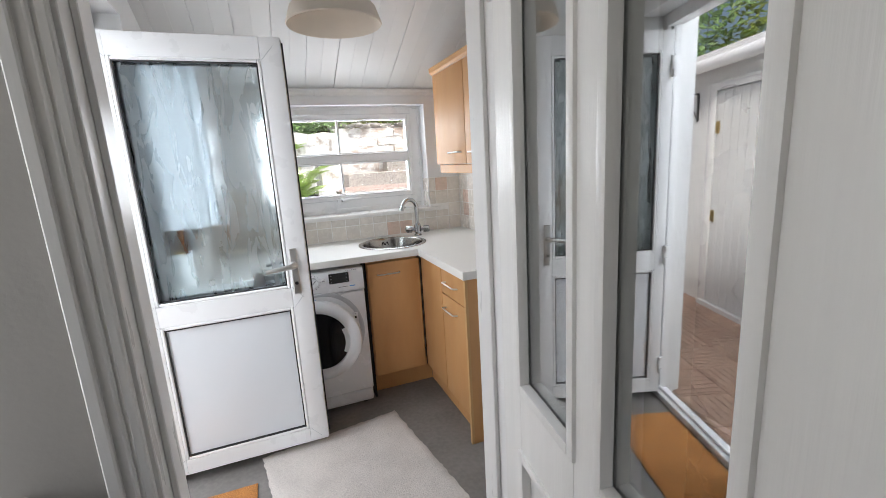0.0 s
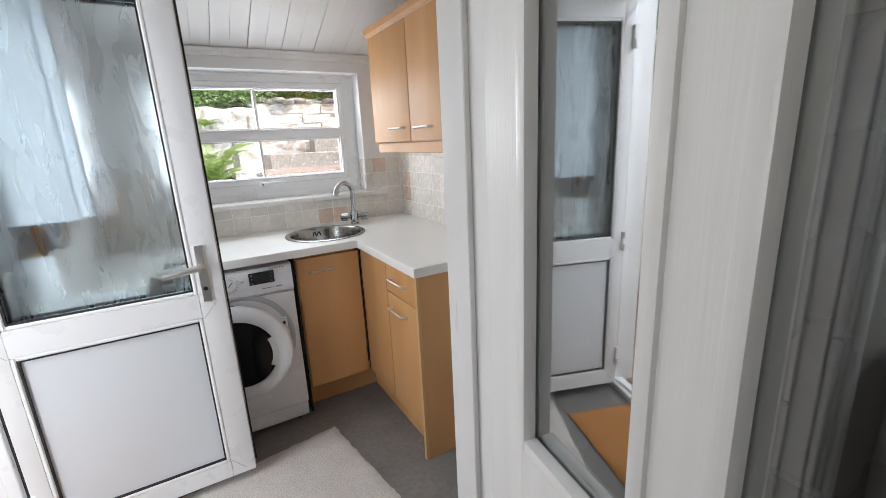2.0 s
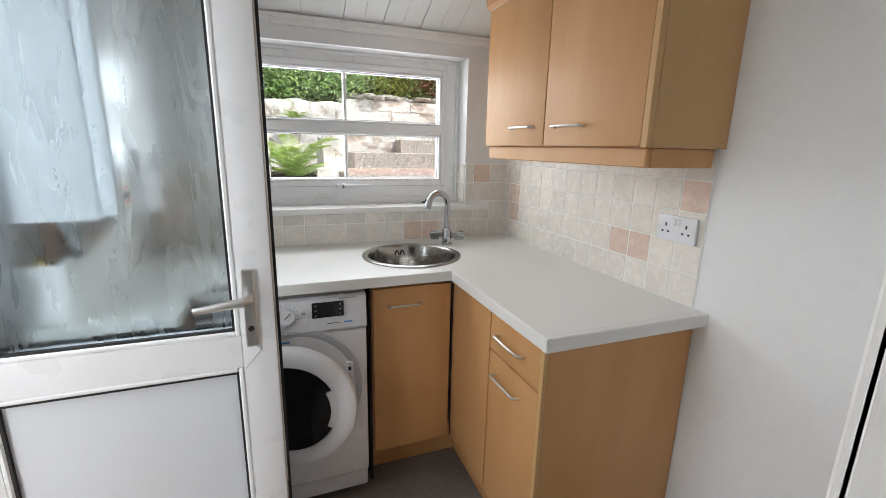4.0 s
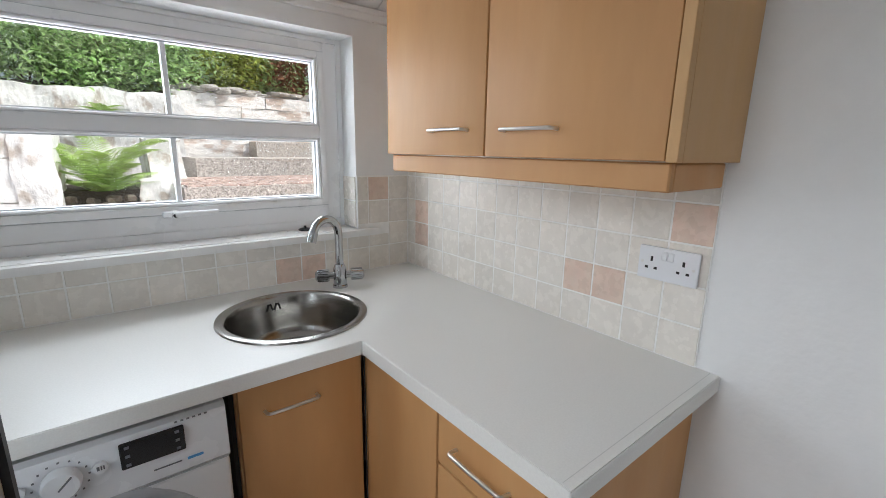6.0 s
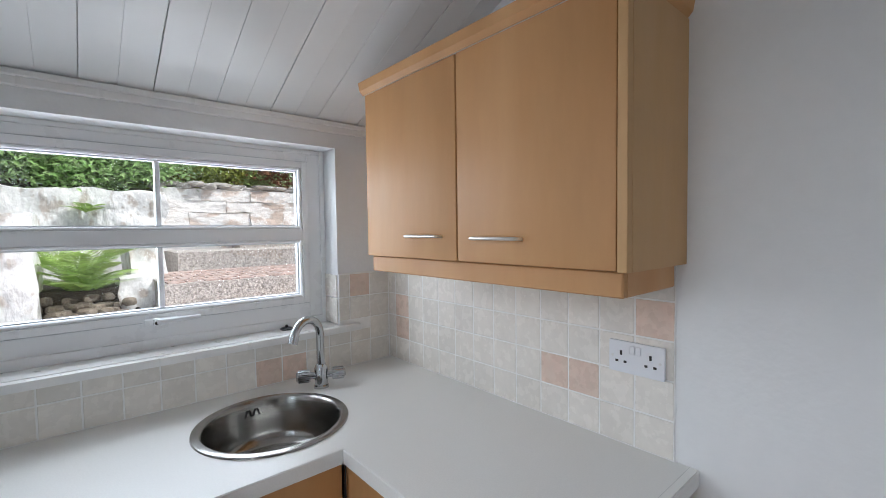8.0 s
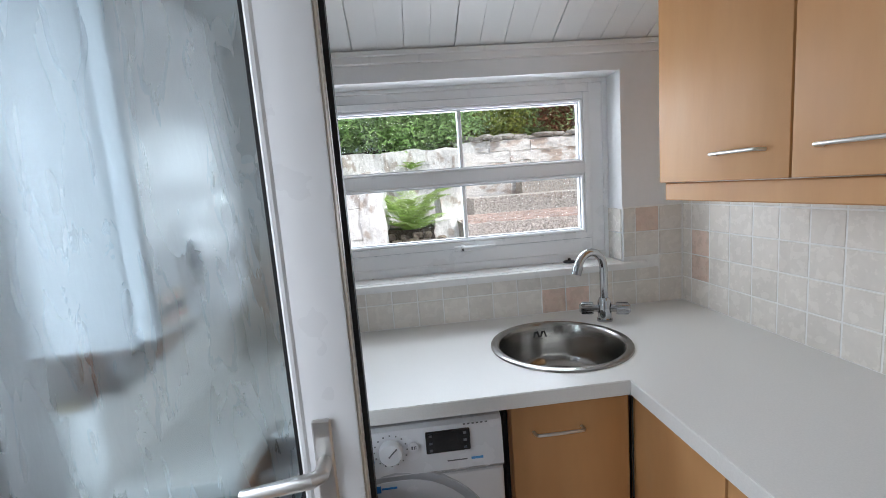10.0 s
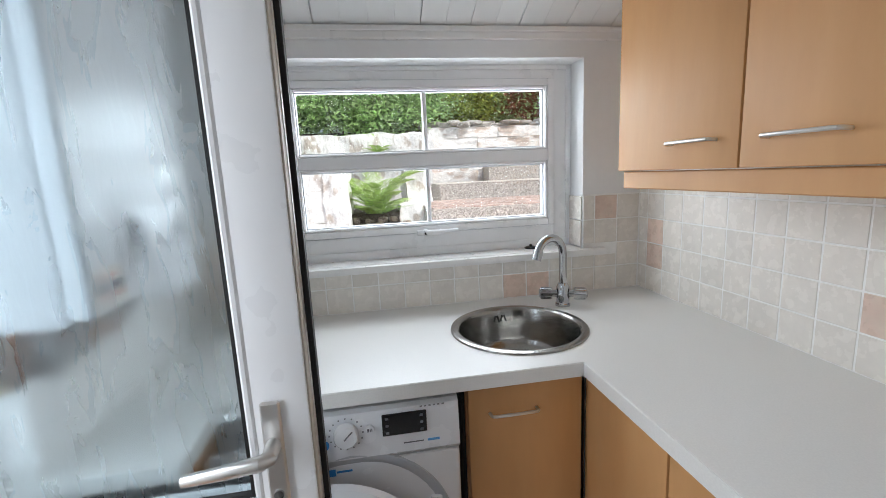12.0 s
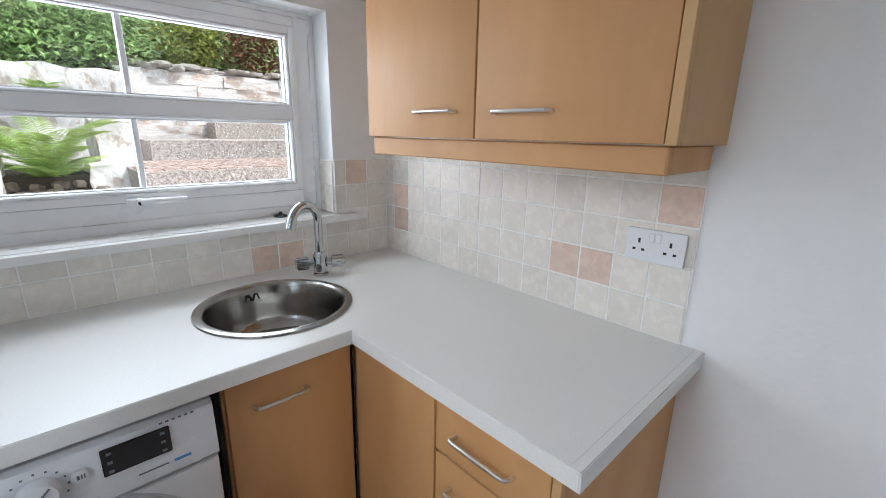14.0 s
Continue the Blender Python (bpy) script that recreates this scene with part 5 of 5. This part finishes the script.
fern = thing("fern", (-1.0, 2.32, 1.02), "large bright green fern growing from the stone bed", "fern")
rnd = random.Random(4)
for i in range(24):
    bm = bmesh.new()
    frond(bm, (-1.0 + rnd.uniform(-0.02, 0.02), 2.32 + rnd.uniform(-0.02, 0.02), 1.04), i * 2 * math.pi / 12 + rnd.uniform(-0.25, 0.25), rnd.uniform(0.42, 0.56), rnd.uniform(0.35, 0.8) if i < 11 else rnd.uniform(0.9, 1.3), rnd)
    part("frond", bm, M_fern, fern, smooth=False)
part("crown_base", rod(bmesh.new(), (-1.0, 2.32, 0.86), (-1.0, 2.32, 1.06), 0.07, 0.03), M_stem, fern, "brown root crown")
fern.matrix_basis = pose(-1.0, 2.32, 0.86)
for o in fern.children:
    o.data.transform(Matrix.Translation((0, 0, 0.16)))
fern2 = thing("fern", (-0.95, 3.5, 1.9), "small fern growing out of the retaining wall", "fern")
for i in range(7):
    bm = bmesh.new()
    frond(bm, (-0.95, 3.56, 1.68), 3.4 + i * 0.42, rnd.uniform(0.20, 0.30), rnd.uniform(0.2, 0.6), rnd)
    part("frond", bm, M_fern, fern2, smooth=False)

# ---- outside, beyond the back door ----
M_paver = material("terracotta_ribbed_paver", (0.42, 0.26, 0.185), 0.8, vary=0.10, scale=6, rand=0.10, bump=0.7, bump_scale=60, second=(0.50, 0.38, 0.30), second_amount=0.4)
patio = solid("pavement_patio", boxes(((-7.0, -6.0, -0.2), (-2.02, 2.6, -0.052))), M_agg, "concrete bed under the patio paving", "pavement", "structure", smooth=False)
out = thing("outbuilding", (-5.0, -2.9, -0.03), "white painted outbuilding with a boarded door and gutter", "outbuilding")
part("wall", boxes(((-5.6, -3.0, -0.04), (-3.15, 1.05, 2.05))), M_block, out, smooth=False)
part("roof", boxes(((-5.7, -3.1, 2.05), (-3.04, 1.12, 2.16)), bevel=0.01), M_block, out)
part("gutter", tube(bmesh.new(), [(-3.02, -3.1, 2.06), (-3.02, 1.18, 2.06)], 0.05), M_pvc, out, "white plastic gutter")
ob = part("door", boxes(*[((-3.148, -0.24 + i * 0.094, 0.02), (-3.122, -0.24 + i * 0.094 + 0.090, 1.84)) for i in range(9)], bevel=0.003), M_block, out, "white boarded door")
part("hinge", boxes(((-3.122, 0.55, 1.50), (-3.112, 0.595, 1.60)), ((-3.122, 0.55, 0.75), (-3.112, 0.595, 0.85)), bevel=0.002), M_brass, ob)
part("door_frame", boxes(((-3.148, -0.32, -0.02), (-3.115, -0.25, 1.92)), ((-3.148, 0.61, -0.02), (-3.115, 0.68, 1.92)), ((-3.148, -0.25, 1.85), (-3.115, 0.61, 1.92)), ((-3.148, -0.32, -0.03), (-3.09, 0.68, 0.015)), bevel=0.004), M_white, out)
br = thing("hanging_bracket", (-3.14, 0.9, 1.75), "small black wrought-iron hanging bracket on the white wall", "bracket")
part("arm", boxes(((-3.148, 0.89, 1.62), (-3.138, 0.91, 1.87)), ((-3.14, 0.894, 1.855), (-2.90, 0.906, 1.87))), M_gasket, br)
part("scroll", tube(bmesh.new(), [(-3.14, 0.9, 1.64), (-3.10, 0.9, 1.72), (-3.04, 0.9, 1.76), (-2.98, 0.9, 1.82), (-2.94, 0.9, 1.86)], 0.006, 8), M_gasket, br)
bucket = solid("bucket", lathe(bmesh.new(), [(0.0001, 0), (0.10, 0), (0.105, 0.005), (0.135, 0.24), (0.143, 0.245), (0.14, 0.25), (0.13, 0.245), (0.10, 0.01), (0.0001, 0.008)], Matrix.Translation((-3.0, 1.42, -0.024)), 28), M_hose, "grey plastic bucket on the patio by the wall", "bucket", base=(-3.0, 1.42, -0.024))
gw = thing("garden_wall", (-4.0, 2.0, -0.05), "white painted blockwork garden wall", "garden wall")
M_b = boxes(((-0.218, -0.10, -0.105), (0.218, 0.10, 0.105)), bevel=0.006)
block_mesh = finish(M_b, "block", M_block, True)
for r in range(10):
    for c_ in range(9):
        ob = new("block", block_mesh)
        ob.parent = gw
        ob.matrix_basis = pose(-1.9 + c_ * 0.446 + (0.223 if r % 2 else 0), random.uniform(-0.006, 0.006), 0.10 + r * 0.216)
part("mortar", boxes(((-6.1, 1.92, -0.1), (-2.0, 2.08, 2.1))), M_block, gw, smooth=False)
for i, (x, y) in enumerate(((-3.1, 2.75), (-4.1, 2.7), (-5.1, 2.8), (-6.2, 2.6), (-2.4, 3.1))):
    shrub("shrub", (x, y, -0.12), (0.8, 0.9, 3.4), 2600, 0.055, M_leaf2 if i % 2 == 0 else M_leaf, "tall yellow-green shrub behind the garden wall", 170 + i)

# paving, piece by piece
paver_mesh = finish(boxes(((-0.148, -0.148, -0.02), (0.148, 0.148, 0.018)), *[((-0.14, -0.135 + i * 0.045, 0.018), (0.14, -0.135 + i * 0.045 + 0.026, 0.024)) for i in range(6)], bevel=0.003), "paver", M_paver, False)
for i in range(4):
    for j in range(13):
        ob = new("paver", paver_mesh)
        ob.parent = patio
        ob.matrix_basis = pose(-2.19 - i * 0.302, 1.73 - j * 0.302, -0.048, 0, 0, 90 * ((i + j) % 2))

# ---- wall tiles ----
TP, TG, TT = 0.0960, 0.0036, 0.0052
tile_cache = {}


def tile(parent, x, y, z, w, h, face, pink=False):
    """One glazed tile whose lower left corner on the wall is (x, y, z); face is 'n' (window wall), 'e' (cabinet wall) or 'w' / 'x' (the reveals)."""
    key = (round(w, 4), round(h, 4), face, pink)
    if key not in tile_cache:
        a, b = TG / 2, TT
        lo, hi = {"n": ((a, -b, a), (w - a, -0.0005, h - a)), "e": ((-b, a, a), (-0.0005, w - a, h - a)), "x": ((-b, a, a), (-0.0005, w - a, h - a)), "w": ((0.0005, a, a), (b, w - a, h - a))}[face]
        tile_cache[key] = finish(boxes((lo, hi), bevel=0.0016), "tile", M_pink if pink else M_tile, True)
    ob = new("tile", tile_cache[key])
    ob.parent = parent
    ob.matrix_basis = Matrix.Translation((x, y, z))
    return ob


solid("trim_grout", boxes(((-0.004, -1.207, TOP), (-0.0003, 0, 1.388)), ((-1.784, -0.004, TOP), (-0.004, -0.0003, WIN_B - 0.028)), ((WIN_R + 0.001, -0.004, WIN_B - 0.028), (-0.004, -0.0003, 1.298)), ((-1.784, -0.004, WIN_B - 0.028), (WIN_L - 0.001, -0.0003, 1.298))),
      M_grout, "white grout bed between the wall tiles", "grout", "structure", smooth=False)
# cabinet wall: from the outer end towards the corner
edges = [-1.207 + k * TP for k in range(13)] + [0.0]
rows_z = [TOP + k * TP for k in range(5)] + [1.388]
PINK_E = {(0, 3), (2, 1), (3, 1), (11, 2), (11, 1)}
for c_ in range(13):
    for r in range(5):
        w, h = edges[c_ + 1] - edges[c_], rows_z[r + 1] - rows_z[r]
        if w > 0.01 and h > 0.01:
            tile(wall_east, 0, edges[c_], rows_z[r], w, h, "e", (c_, r) in PINK_E)
# window wall: below the sill, then beside the window
xs = [-0.0085]
while xs[-1] - TP > -1.78:
    xs.append(xs[-1] - TP)
xs.append(-1.784)
for c_ in range(len(xs) - 1):
    x1, x0 = xs[c_], xs[c_ + 1]
    for r in range(4):
        z0, z1 = TOP + r * TP, TOP + (r + 1) * TP
        lo, hi = x0, x1
        if r >= 1:
            if z0 < WIN_B - 0.028:
                z1 = WIN_B - 0.028 if (x1 > WIN_L - 0.060 and x0 < WIN_R + 0.09) else z1
            elif x1 > WIN_L and x0 < WIN_R:
                if x0 < WIN_L:
                    hi = WIN_L
                elif x1 > WIN_R:
                    lo = WIN_R
                else:
                    continue
            if z0 > WIN_B - 0.03 and z0 < WIN_B + 0.02 and WIN_L - 0.060 < lo < WIN_R + 0.09:
                z0 = max(z0, WIN_B + 0.001)
        if hi - lo < 0.008 or z1 - z0 < 0.008:
            continue
        tile(wall_north, lo, 0, z0, hi - lo, z1 - z0, "n", (c_, r) in {(1, 3), (4, 0), (5, 0), (16, 2), (16, 1)})
for r in range(2):
    z0, z1 = (WIN_B + 0.003, 1.198) if r == 0 else (1.198, 1.294)
    tile(wall_north, WIN_R, 0.003, z0, 0.108, z1 - z0, "x")
    tile(wall_north, WIN_L, 0.003, z0, 0.108, z1 - z0, "w", r == 1)
